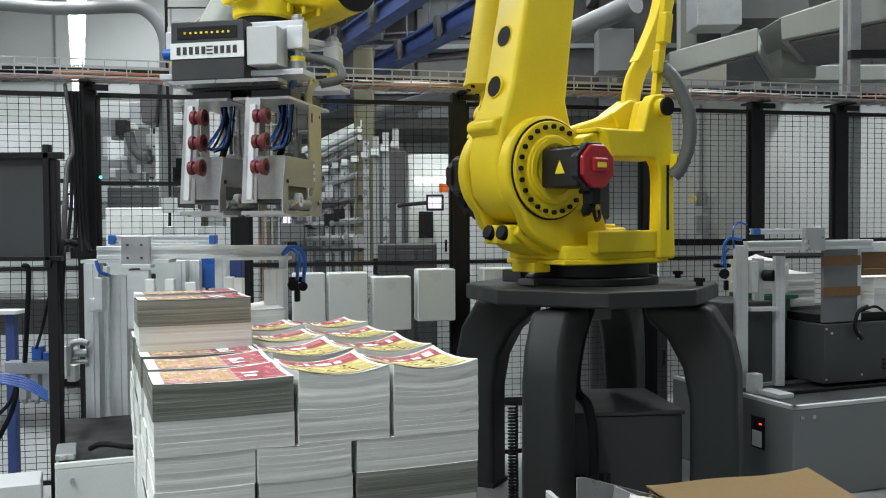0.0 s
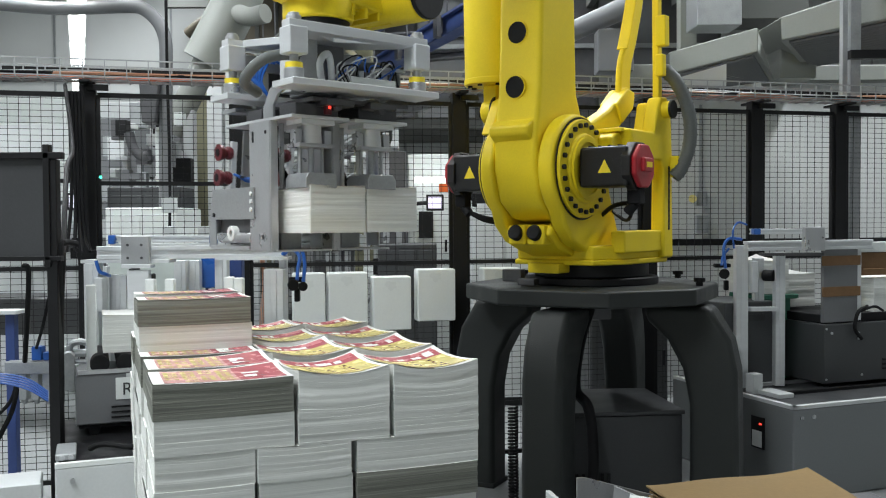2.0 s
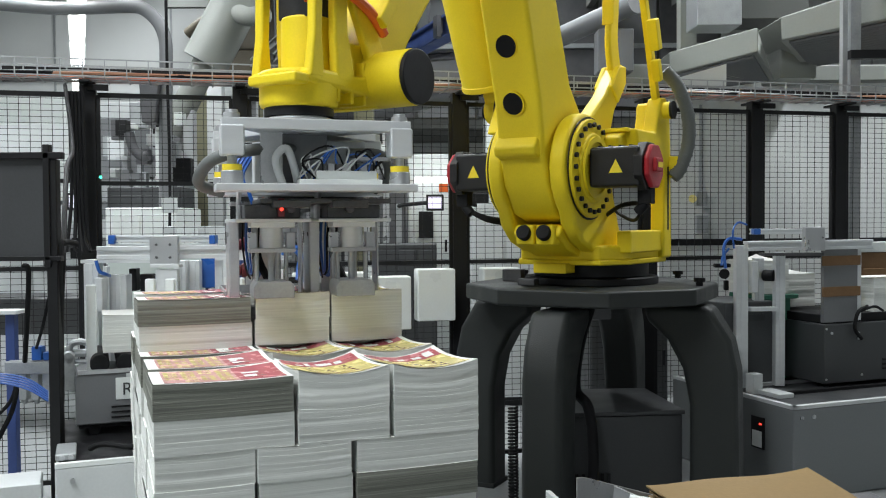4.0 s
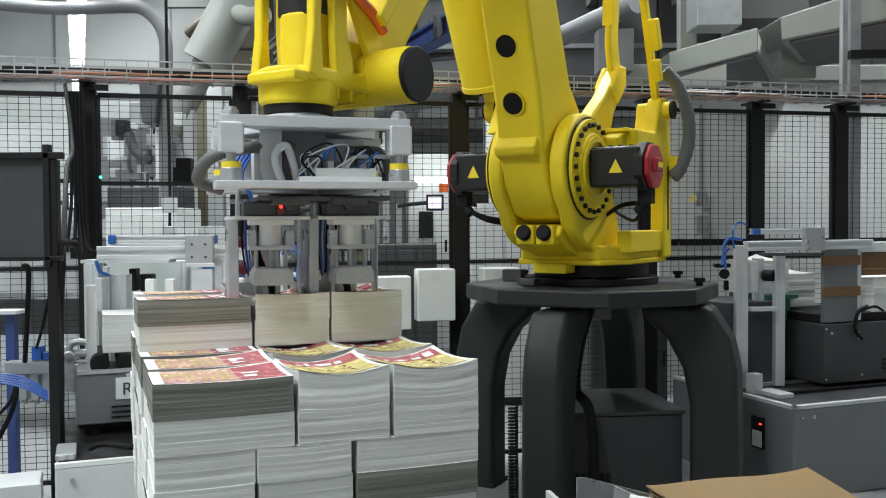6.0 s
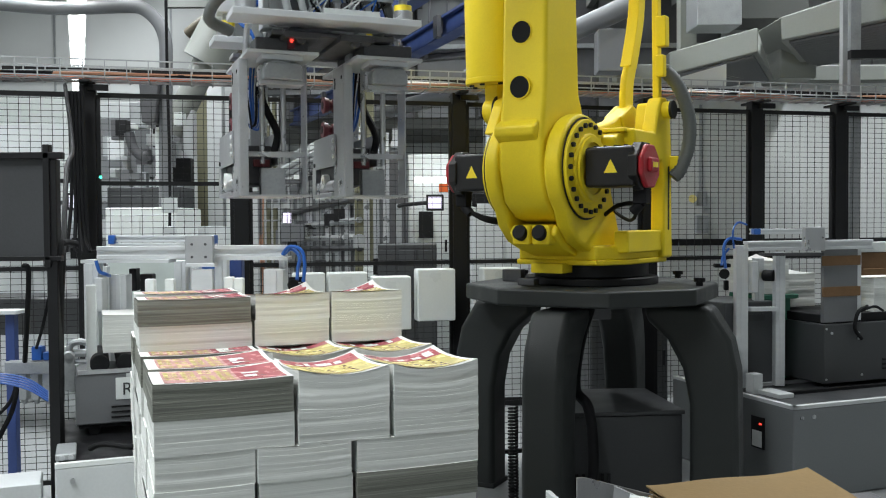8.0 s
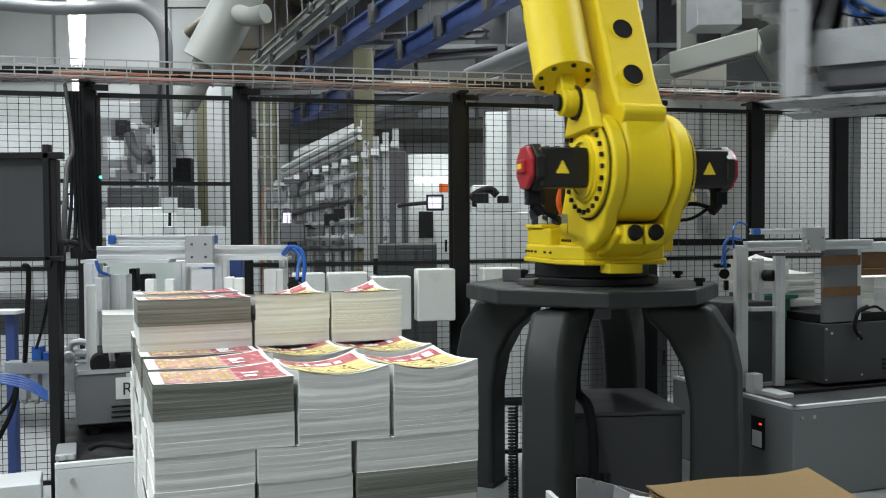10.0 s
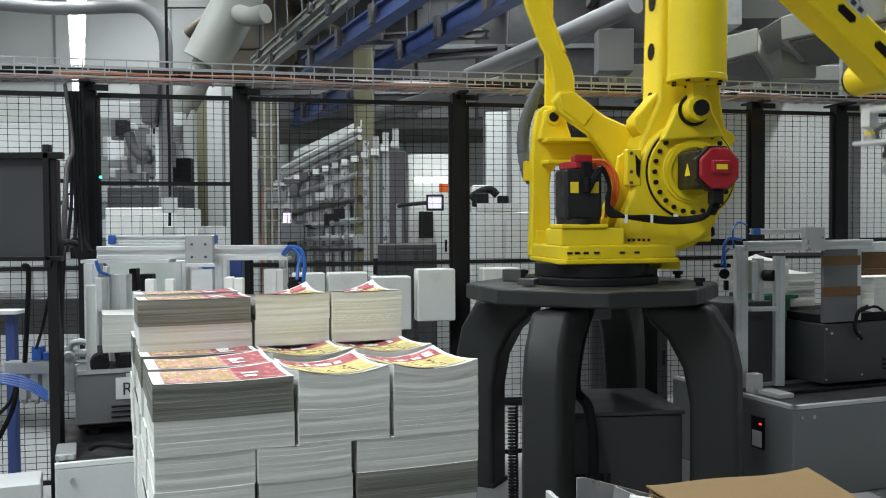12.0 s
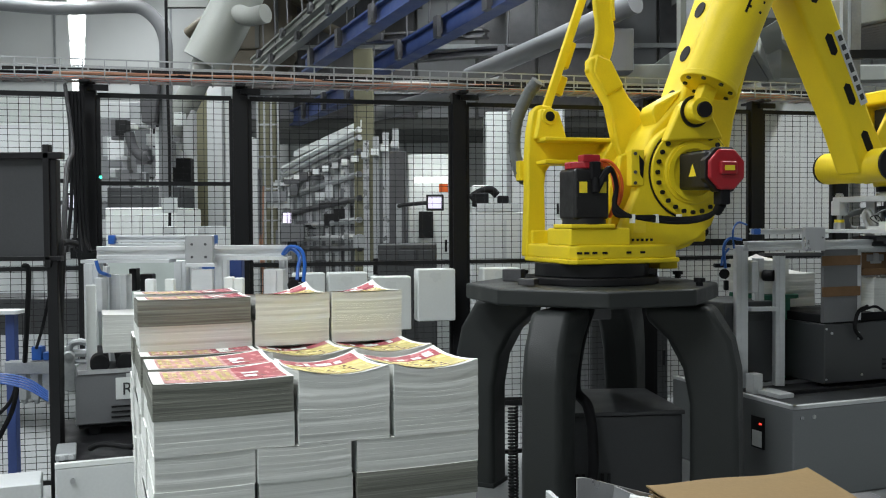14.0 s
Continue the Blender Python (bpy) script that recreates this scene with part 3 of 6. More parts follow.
def build_wrist():
    """Its own origin is the wrist's pin, x forward, z up."""
    part("pivot", Shape().cyl((0, -0.235, 0), (0, 0.235, 0), 0.085, 36), YELLOW, wrist, bevel=0.010)
    for s in (-1, 1):
        part("pivot_cap", Shape().cyl((0, s * 0.233, 0), (0, s * 0.250, 0), 0.083, 36), BLACKP, wrist, bevel=0.004)
    part("body", Shape().prism([(-0.04, -0.05), (0.04, -0.06), (0.30, -0.045), (0.335, -0.035), (0.335, 0.0), (0.10, 0.0), (0.0, 0.05)], -0.115, 0.115), YELLOW, wrist, bevel=0.014)
    for y in (-0.100, 0.100):
        part("cheek", Shape().prism([(0.13, -0.03), (0.215, -0.03), (0.225, 0.10), (0.225, 0.36), (0.165, 0.36), (0.165, 0.12)], y - 0.016, y + 0.016), YELLOW, wrist, bevel=0.010)
        part("cheek", Shape().prism([(0.27, -0.03), (0.335, -0.03), (0.315, 0.10), (0.31, 0.36), (0.265, 0.36), (0.28, 0.10)], y - 0.016, y + 0.016), YELLOW, wrist, bevel=0.010)
        part("brace", Shape().prism([(-0.03, 0.05), (0.05, 0.03), (0.20, 0.32), (0.20, 0.385), (0.155, 0.385)], y - 0.014, y + 0.014), YELLOW, wrist, bevel=0.008)
    part("yoke", Shape().box((0.20, 0, 0.36), (0.24, 0.25, 0.07)), YELLOW, wrist, bevel=0.014)
    part("ledge", Shape().box((0.36, 0.02, -0.035), (0.06, 0.18, 0.03)), YELLOW, wrist, bevel=0.008)
    part("gear_drum", Shape().cyl((WRIST, 0, -0.105), (WRIST, 0, 0.0), 0.113, 44), YELLOW, wrist, bevel=0.012)
    part("rib", Shape().box((0.05, -0.07, 0.02), (0.22, 0.02, 0.16)).box((0.05, 0.07, 0.02), (0.22, 0.02, 0.16)), YELLOW, wrist, bevel=0.006)
    for k in range(4):
        part("web", Shape().box((0.02 + 0.06 * k, 0, -0.02), (0.014, 0.215, 0.13)), YELLOW, wrist, bevel=0.004)
    part("flange", Shape().cyl((WRIST, 0, -0.13), (WRIST, 0, -0.10), 0.10, 40), BLACKP, wrist)
    part("gear_housing", Shape().cyl((0.216, 0, -0.01), (0.216, 0, 0.16), 0.075, 28), YELLOW, wrist, bevel=0.008)
    part("motor_body", Shape().box((0.216, 0.0, 0.23), (0.12, 0.12, 0.16)), MOTOR, wrist, bevel=0.01)
    part("cable", Shape().tube(curve([(0.30, 0.06, 0.2), (0.24, 0.12, 0.24), (0.10, 0.13, 0.20), (0.0, 0.12, 0.14)]), 0.016, 8), ORANGE, wrist)


def build_links():
    # crank about the shoulder: its own x runs backward to its pin
    o = [(-0.10, -0.10), (0.05, -0.14), (0.22, -0.10), (0.42, -0.055), (0.60, -0.05), (0.68, -0.02), (0.68, 0.04), (0.62, 0.07), (0.44, 0.065), (0.24, 0.13), (0.06, 0.16), (-0.10, 0.10)]
    part("lever", Shape().prism(o, -0.012, 0.062), YELLOW, crank, bevel=0.016)
    for y in (-0.008, 0.058):
        part("fork", Shape().prism([(0.48, -0.05), (0.62, -0.055), (0.68, 0.0), (0.62, 0.055), (0.48, 0.055)], y - 0.015, y + 0.015), YELLOW, crank, bevel=0.01)
    part("fork_pin", Shape().cyl((0.631, -0.02, 0), (0.631, 0.070, 0), 0.022, 20), STEEL, crank)
    # push bar: its own x runs upward from the crank's pin, bowed to the rear
    line = [(-0.06, 0.0), (0.14, 0.01), (0.30, 0.08), (0.55, 0.16), (0.95, 0.17), (1.25, 0.10), (A1, 0.0)]
    c = [Vector((p[0], 0, p[1])) for p in line]
    mid = curve([tuple(p) for p in c], 5)
    o = [(p.x, p.z - 0.055) for p in mid] + [(p.x, p.z + 0.055) for p in reversed(mid)]
    part("bar", Shape().prism(o, 0.008, 0.042), YELLOW, push_bar, bevel=0.014)
    part("recess_rim", Shape().prism([(p.x, p.z - 0.058) for p in mid[8:]] + [(p.x, p.z - 0.038) for p in reversed(mid[8:])], -0.004, 0.054), YELLOW, push_bar, bevel=0.006)
    part("bar_eye", Shape().cyl((0, 0.006, 0), (0, 0.044, 0), 0.056, 24), YELLOW, push_bar, bevel=0.008)
    # levelling rods
    part("rod", Shape().box((A1 / 2, 0.22, 0), (A1, 0.032, 0.042)), YELLOW, level_rod, bevel=0.006)
    for x in (0, A1):
        part("rod_eye", Shape().cyl((x, 0.19, 0), (x, 0.25, 0), 0.05, 24), YELLOW, level_rod, bevel=0.006)
    part("hose_clip", Shape().box((0.36, 0.26, -0.03), (0.14, 0.05, 0.05)).box((0.20, 0.26, -0.05), (0.10, 0.04, 0.04)), YELLOW, level_rod, bevel=0.006)
    part("rod", Shape().box((A2 / 2, 0.14, 0), (A2, 0.035, 0.045)), YELLOW, fore_rod, bevel=0.006)


build_stand()
build_stand_hose()
build_controller()
build_turret()
build_lower_arm()
build_balancer()
build_forearm()
build_wrist()
build_links()


# ---- gripper: origin at the flange, x along the row of stacks, y across it ----
gripper = thing("stack_gripper", "grey steel and aluminium stack gripper with two clamp units", "gripper")


def clamp_unit(x0, foot_label):
    """One of the two clamps under the frame: x along the row, y across it."""
    u = new("clamp_unit")
    u.parent = gripper
    u.matrix_basis = pose(x0, 0, 0)
    part("slide_plate", Shape().box((0, 0.05, -0.296), (0.205, 0.42, 0.010)), ALU, u, bevel=0.002)
    part("slide_block", Shape().box((0.0, -0.09, -0.272), (0.15, 0.10, 0.038)).box((0.0, 0.12, -0.272), (0.15, 0.10, 0.038)), DARKSTEEL, u, bevel=0.004)
    part("end_plate", Shape().box((-0.108, 0.022, -0.50), (0.006, 0.125, 0.40)), STEEL, u, "upright bright steel clamp plate", 0.002)
    part("plate_slot", Shape().box((-0.1115, 0.060, -0.345), (0.002, 0.010, 0.034)), BLACKP, u)
    for y, z in ((-0.02, -0.335), (0.0, -0.655)):
        part("plate_hole", Shape().cyl((-0.111, y, z), (-0.1125, y, z), 0.006, 10), BLACKP, u)
    part("side_plate", Shape().box((0.098, 0.03, -0.495), (0.005, 0.07, 0.39)), STEEL, u, "narrow upright steel plate", 0.002)
    part("front_strip", Shape().box((-0.096, -0.043, -0.50), (0.026, 0.005, 0.40)), STEEL, u, bevel=0.002)
    part("bracket", Shape().prism([(0.04, -0.30), (0.04, -0.255), (0.0, -0.20), (-0.03, -0.185), (-0.09, -0.185), (-0.09, -0.21), (-0.05, -0.22), (-0.02, -0.25), (-0.02, -0.30)], -0.085, -0.075, "x"), STEEL, u, "bent grey steel bracket", 0.002)
    part("press_cylinder", Shape().cyl((0.0, -0.10, -0.375), (0.0, -0.10, -0.30), 0.034, 20, 0.030).box((0.0, -0.10, -0.308), (0.12, 0.09, 0.016)), ALU, u, "silver pressing cylinder", 0.003)
    part("yoke", Shape().box((0.0, -0.10, -0.378), (0.125, 0.07, 0.012)), STEEL, u, bevel=0.002)
    for dx in (-0.052, 0.052):
        part("guide_block", Shape().box((dx, -0.10, -0.352), (0.024, 0.03, 0.045)), STEEL, u, bevel=0.002)
        part("guide_column", Shape().cyl((dx * 0.62, 0.02, -0.60), (dx * 0.62, 0.02, -0.30), 0.008, 12), STEEL, u)
    part("cross_bar", Shape().box((0.0, 0.02, -0.572), (0.19, 0.03, 0.016)), STEEL, u, bevel=0.002)
    part("lower_block", Shape().box((0.0, 0.035, -0.655), (0.075, 0.03, 0.085)), GALV, u, "grey push block", 0.003)
    part("red_pad", Shape().box((-0.03, 0.05, -0.597), (0.05, 0.012, 0.022)), CUPRED, u, "dark red rubber pad", 0.002)
    part("sole_plate", Shape().box((0.0, 0.06, -0.698), (0.20, 0.24, 0.006)), STEEL, u)
    part("drive_cover", Shape().prism([(0.05, -0.50), (0.33, -0.50), (0.36, -0.62), (0.36, -0.69), (0.31, -0.69), (0.31, -0.60), (0.05, -0.60)], -0.117, -0.112, "x").prism([(0.05, -0.50), (0.33, -0.50), (0.33, -0.60), (0.05, -0.60)], 0.02, 0.025, "x").box((-0.046, 0.332, -0.572), (0.14, 0.006, 0.145)), GALV, u, "grey sheet-metal drive cover", 0.001)
    for y, z in ((0.065, -0.52), (0.065, -0.545), (0.065, -0.57), (0.32, -0.585)):
        part("cover_screw", Shape().cyl((-0.116, y, z), (-0.121, y, z), 0.007, 10), WHITEP if y < 0.1 else BLACKP, u)
    part("drive_body", Shape().box((-0.045, 0.20, -0.60), (0.11, 0.22, 0.12)), DARKSTEEL, u, bevel=0.006)
    part("roller", Shape().cyl((-0.10, 0.08, -0.66), (-0.10, 0.30, -0.66), 0.018, 16), STEEL, u, bevel=0.002)
    part("pulley", Shape().ring((-0.12, 0.20, -0.645), (-0.085, 0.20, -0.645), 0.024, 0.013, 20), WHITEP, u)
    part("drive_foot", Shape().box((-0.04, 0.21, -0.69), (0.16, 0.26, 0.012)), STEEL, u)
    lean = pose(0.01, 0.30, -0.31, 7, 0, 0)
    part("cup_plate", Shape().box((0.0, 0.0, -0.17), (0.055, 0.006, 0.36), lean), STEEL, u, "leaning bright steel cup plate", 0.002)
    part("cup_bar", Shape().box((-0.03, 0.06, -0.19), (0.020, 0.02, 0.32), lean), ALU, u, bevel=0.002)
    for k in range(3):
        z = -0.07 - 0.085 * k
        m = lean @ pose(-0.035, 0.065, z)
        part("suction_cup", Shape().cyl((-0.05, 0, 0), (-0.03, 0, 0), 0.030, 20, 0.024, m=m).cyl((-0.03, 0, 0), (-0.018, 0, 0), 0.018, 16, m=m).cyl((-0.018, 0, 0), (0, 0, 0), 0.023, 16, m=m), CUPRED, u, "dark red bellows suction cup", 0.003)
        part("cup_mouth", Shape().cyl((-0.0505, 0, 0), (-0.052, 0, 0), 0.014, 14, m=m), RUBBER, u)
    rnd = random.Random(int(100 + 50 * x0))
    for k in range(6):
        a = 0.10 + 0.025 * k
        part("air_hose", Shape().tube(curve([(-0.06 + 0.012 * k, 0.10, -0.26), (-0.06 + 0.01 * k, 0.11 + rnd.uniform(0, 0.02), -0.36), (-0.05 + 0.01 * k, a + 0.03, -0.44 - 0.006 * k), (-0.03, a + 0.12, -0.475 + 0.006 * k)], 5), 0.0045 if k % 2 else 0.003, 6), BLUEP if k % 3 else RUBBER, u)
    part("hose_loop", Shape().tube(curve([(-0.01, 0.10, -0.30), (-0.02, 0.08, -0.40), (0.02, 0.06, -0.50), (0.01, 0.05, -0.56)]), 0.012, 8), RUBBER, u)
    foot = part("press_foot", Shape().prism([(-0.055, 0.0), (0.055, 0.0), (0.055, 0.030), (0.045, 0.046), (-0.045, 0.046), (-0.055, 0.030)], -0.16, -0.04).cyl((-0.04, -0.10, 0.044), (-0.04, -0.10, 0.14), 0.006, 10).cyl((0.04, -0.10, 0.044), (0.04, -0.10, 0.14), 0.006, 10).cyl((0, -0.10, 0.044), (0, -0.10, 0.14), 0.010, 12), GALV, u, foot_label, 0.003)
    return u, foot


def build_gripper():
    g = gripper
    part("adapter", Shape().cyl((0, 0, -0.024), (0, 0, -0.004), 0.098, 44).cyl((0, 0, -0.004), (0, 0, 0.006), 0.085, 40), ALU, g, "bright turned flange disc", 0.003)
    corners = [(x, y) for x in (-0.205, 0.25) for y in (-0.19, 0.19)]
    for y in (-0.19, 0.19):
        part("upper_bar", Shape().box((0.0225, y, -0.040), (0.51, 0.045, 0.030)), ALU, g, bevel=0.003)
    for x in (-0.16, 0.24):
        sx = -1 if x < 0 else 1
        part("upper_arm", Shape().prism([(0.0, -0.09), (sx * 0.22 + 0.04, -0.21), (sx * 0.22 + 0.04, -0.15), (sx * 0.10, 0.0), (sx * 0.22 + 0.04, 0.15), (sx * 0.22 + 0.04, 0.21), (0.0, 0.09)], -0.050, -0.026, "z"), ALU, g, bevel=0.003)
    for x, y in corners:
        part("lift_cylinder", Shape().box((x, y, -0.085), (0.062, 0.062, 0.080)), ALU, g, "light grey cast cylinder block", 0.005)
        part("lift_head", Shape().cyl((x, y, -0.046), (x, y, -0.012), 0.022, 18).cyl((x, y, -0.012), (x, y, -0.004), 0.017, 16), STEEL, g, bevel=0.002)
        part("lift_rod", Shape().cyl((x, y, -0.17), (x, y, -0.12), 0.013, 14), STEEL, g)
        part("brass_collar", Shape().cyl((x, y, -0.164), (x, y, -0.148), 0.026, 18), LABEL, g, "yellow collar")
        part("lift_bush", Shape().cyl((x, y, -0.202), (x, y, -0.164), 0.029, 20), STEEL, g, bevel=0.003)
    for y in (-0.20, 0.20):
        part("lower_plate", Shape().box((0.017, y, -0.210), (0.535, 0.12, 0.020)), ALU, g, bevel=0.003)
    part("under_plate", Shape().box((0.05, 0.0, -0.243), (0.36, 0.34, 0.014)), DARKSTEEL, g, bevel=0.003)
    for x in (-0.05, 0.11):
        part("linear_motor", Shape().box((x, -0.05, -0.252), (0.10, 0.30, 0.02)).cyl((x, -0.19, -0.262), (x, -0.16, -0.262), 0.014, 12), DARKSTEEL, g, bevel=0.003)
    part("valve_block", Shape().box((0.01, 0.03, -0.125), (0.13, 0.13, 0.17)), MACHINE, g, bevel=0.006)
    part("valve_block", Shape().box((0.13, 0.06, -0.135), (0.12, 0.16, 0.14)), GALV, g, bevel=0.004)
    part("valve_terminal", Shape().box((0.09, -0.13, -0.198), (0.23, 0.09, 0.028)).box((0.11, -0.12, -0.172), (0.17, 0.06, 0.026)), WHITEP, g, "pale valve terminal", 0.003)
    for k in range(7):
        part("valve_coil", Shape().box((0.045 + 0.023 * k, -0.115, -0.150), (0.017, 0.05, 0.02)), STEEL if k % 2 else DARKSTEEL, g)
    part("inner_bracket", Shape().box((-0.09, -0.08, -0.13), (0.06, 0.015, 0.16)), STEEL, g)
    part("inner_shelf", Shape().box((0.19, -0.10, -0.125), (0.09, 0.10, 0.010)), STEEL, g)
    part("cross_strap", Shape().box((-0.03, 0.14, -0.10), (0.22, 0.015, 0.05)), STEEL, g)
    part("small_motor", Shape().box((-0.105, -0.02, -0.15), (0.06, 0.07, 0.12)), PALEGREY, g, bevel=0.004)
    rnd = random.Random(4)
    for k in range(13):
        x, y = rnd.uniform(0.0, 0.19), rnd.uniform(-0.17, -0.10)
        p = [(x, y + 0.03, -0.185), (x + rnd.uniform(-0.05, 0.05), y, -0.13), (x + rnd.uniform(-0.09, 0.09), y, -0.115 + rnd.uniform(-0.03, 0.03)), (x + rnd.uniform(-0.1, 0.1), y + 0.03, -0.18)]
        part("air_hose", Shape().tube(curve(p, 5), 0.0026, 6), BLUEP if k % 3 == 1 else (PALEGREY if k % 3 else RUBBER), g)
    for k in range(5):
        part("air_hose", Shape().tube(curve([(-0.10 + 0.02 * k, 0.10, -0.10), (-0.15 + 0.02 * k, 0.13, -0.09 + 0.01 * k), (-0.19 + 0.01 * k, 0.10, -0.15), (-0.14, 0.08, -0.21), (-0.12, 0.08, -0.27)]), 0.0045, 6), BLUEP, g)
    part("supply_hose", Shape().tube(curve([(-0.02, -0.02, -0.09), (-0.14, -0.08, -0.10), (-0.25, -0.09, -0.13), (-0.285, -0.04, -0.19), (-0.22, 0.0, -0.215)], 8), 0.017, 12), HOSE, g, "grey corrugated supply hose")
    part("supply_hose", Shape().tube(curve([(0.14, -0.02, -0.10), (0.22, -0.09, -0.11), (0.245, -0.08, -0.17), (0.21, -0.04, -0.21)], 8), 0.014, 12), HOSE, g, "grey corrugated supply hose")
    part("supply_hose", Shape().tube(curve([(-0.06, -0.12, -0.21), (-0.085, -0.14, -0.13), (-0.055, -0.14, -0.10), (-0.03, -0.12, -0.16), (-0.02, -0.10, -0.20)], 8), 0.011, 10), PALEGREY, g, "pale looped air hose")
    part("red_sensor", Shape().box((-0.075, -0.165, -0.262), (0.018, 0.02, 0.05)), CUPRED, g, "dark red light sensor", 0.002)
    part("red_lamp", Shape().cyl((-0.075, -0.177, -0.266), (-0.075, -0.175, -0.266), 0.005, 10), REDLED, g)
    # electric box on the far side of the frame, its label outward
    part("control_box", Shape().box((0.075, 0.275, -0.135), (0.27, 0.075, 0.20)), DARKGREY, g, "dark grey control box", 0.005)
    part("box_window", Shape().box((0.075, 0.3135, -0.075), (0.22, 0.003, 0.040)), BLACKP, g)
    for k in range(9):
        part("box_diode", Shape().box((-0.005 + 0.02 * k, 0.3155, -0.075), (0.008, 0.002, 0.007)), LABEL, g)
    part("box_label", Shape().box((0.075, 0.314, -0.135), (0.27, 0.004, 0.054)), WHITEP, g, "white label strip")
    for k in range(10):
        if k != 4:
            part("label_bar", Shape().box((-0.028 + 0.023 * k, 0.3168, -0.135), (0.014, 0.002, 0.026)), DARKGREY, g)
    for z in (-0.147, -0.135, -0.123):
        part("label_mark", Shape().box((0.064, 0.3168, z), (0.022, 0.002, 0.005)), DARKGREY, g)
    part("box_side", Shape().box((-0.12, 0.255, -0.125), (0.11, 0.10, 0.13)), PALEGREY, g, "pale grey terminal housing", 0.004)
    part("box_knob", Shape().cyl((0.21, 0.29, -0.14), (0.245, 0.29, -0.14), 0.020, 14), BLUEP, g)
    part("box_bracket", Shape().box((0.03, 0.27, -0.242), (0.42, 0.09, 0.012)), STEEL, g)
    return clamp_unit(-0.095, "grey metal pressing foot"), clamp_unit(0.130, "grey metal pressing foot")


(clamp_a, foot_a), (clamp_b, foot_b) = build_gripper()


# ---- pallet load: x along its front, y to its back ----
LOAD = pose(-0.607, 1.90, 0, 0, 0, 21)
LONG, SHORT, GAP, HIGH, CROWN = 0.297, 0.21, 0.008, 0.150, 0.134
DECK = 0.985 - 5 * HIGH


def stack_mesh(w, d, seed, printed, curl, cover, lift=0.02, high=0.150, fall=0.0):
    """Two bundles of magazines on one another: paper edges with slightly shifted layers, and the curled top copies."""
    rnd = random.Random(seed)
    body, dark, top = Shape(), Shape(), Shape()
    layers = 26
    nx, ny = 8, 6

    def sag(x, y):
        return curl * (((x / w) * 2) ** 2 * 0.7 + ((y / d) * 2) ** 2 * 0.3 - 0.5) + lift * max(0, x / w + y / d) ** 3 - fall * (y / d + 0.1)

    step = 0.0
    rings = []
    for k in range(layers):
        if k == layers // 2:
            step = rnd.uniform(-0.004, 0.004)
        dx, dy = rnd.uniform(-0.0004, 0.0004) + step, rnd.uniform(-0.0004, 0.0004) + step
        for lev in (k / layers, (k + 0.97) / layers):
            ring = [(w * (i / nx - 0.5), -d / 2) for i in range(nx + 1)] + [(w / 2, d * (j / ny - 0.5)) for j in range(1, ny + 1)]
            ring += [(w / 2 - w * i / nx, d / 2) for i in range(1, nx + 1)] + [(-w / 2, d / 2 - d * j / ny) for j in range(1, ny)]
            rings.append([(x + dx, y + dy, high * lev + sag(x, y) * lev ** 1.5) for x, y in ring])
    n = len(rings[0])

    def skin(s, some):
        s.add([p for r in some for p in r], [(k * n + i, k * n + (i + 1) % n, (k + 1) * n + (i + 1) % n, (k + 1) * n + i) for k in range(len(some) - 1) for i in range(n)])

    if printed == "below":
        skin(dark, rings[:layers])
        skin(body, rings[layers - 1:])
    elif printed:
        skin(body, rings[:layers + 1])
        skin(dark, rings[layers:])
    else:
        skin(body, rings)
    grid = [(w * (i / nx - 0.5), d * (j / ny - 0.5)) for j in range(ny + 1) for i in range(nx + 1)]
    quads = [(j * (nx + 1) + i, j * (nx + 1) + i + 1, (j + 1) * (nx + 1) + i + 1, (j + 1) * (nx + 1) + i) for j in range(ny) for i in range(nx)]
    top.add([(x, y, high + 0.001 + sag(x, y)) for x, y in grid], quads)
    return body, dark, top, sag


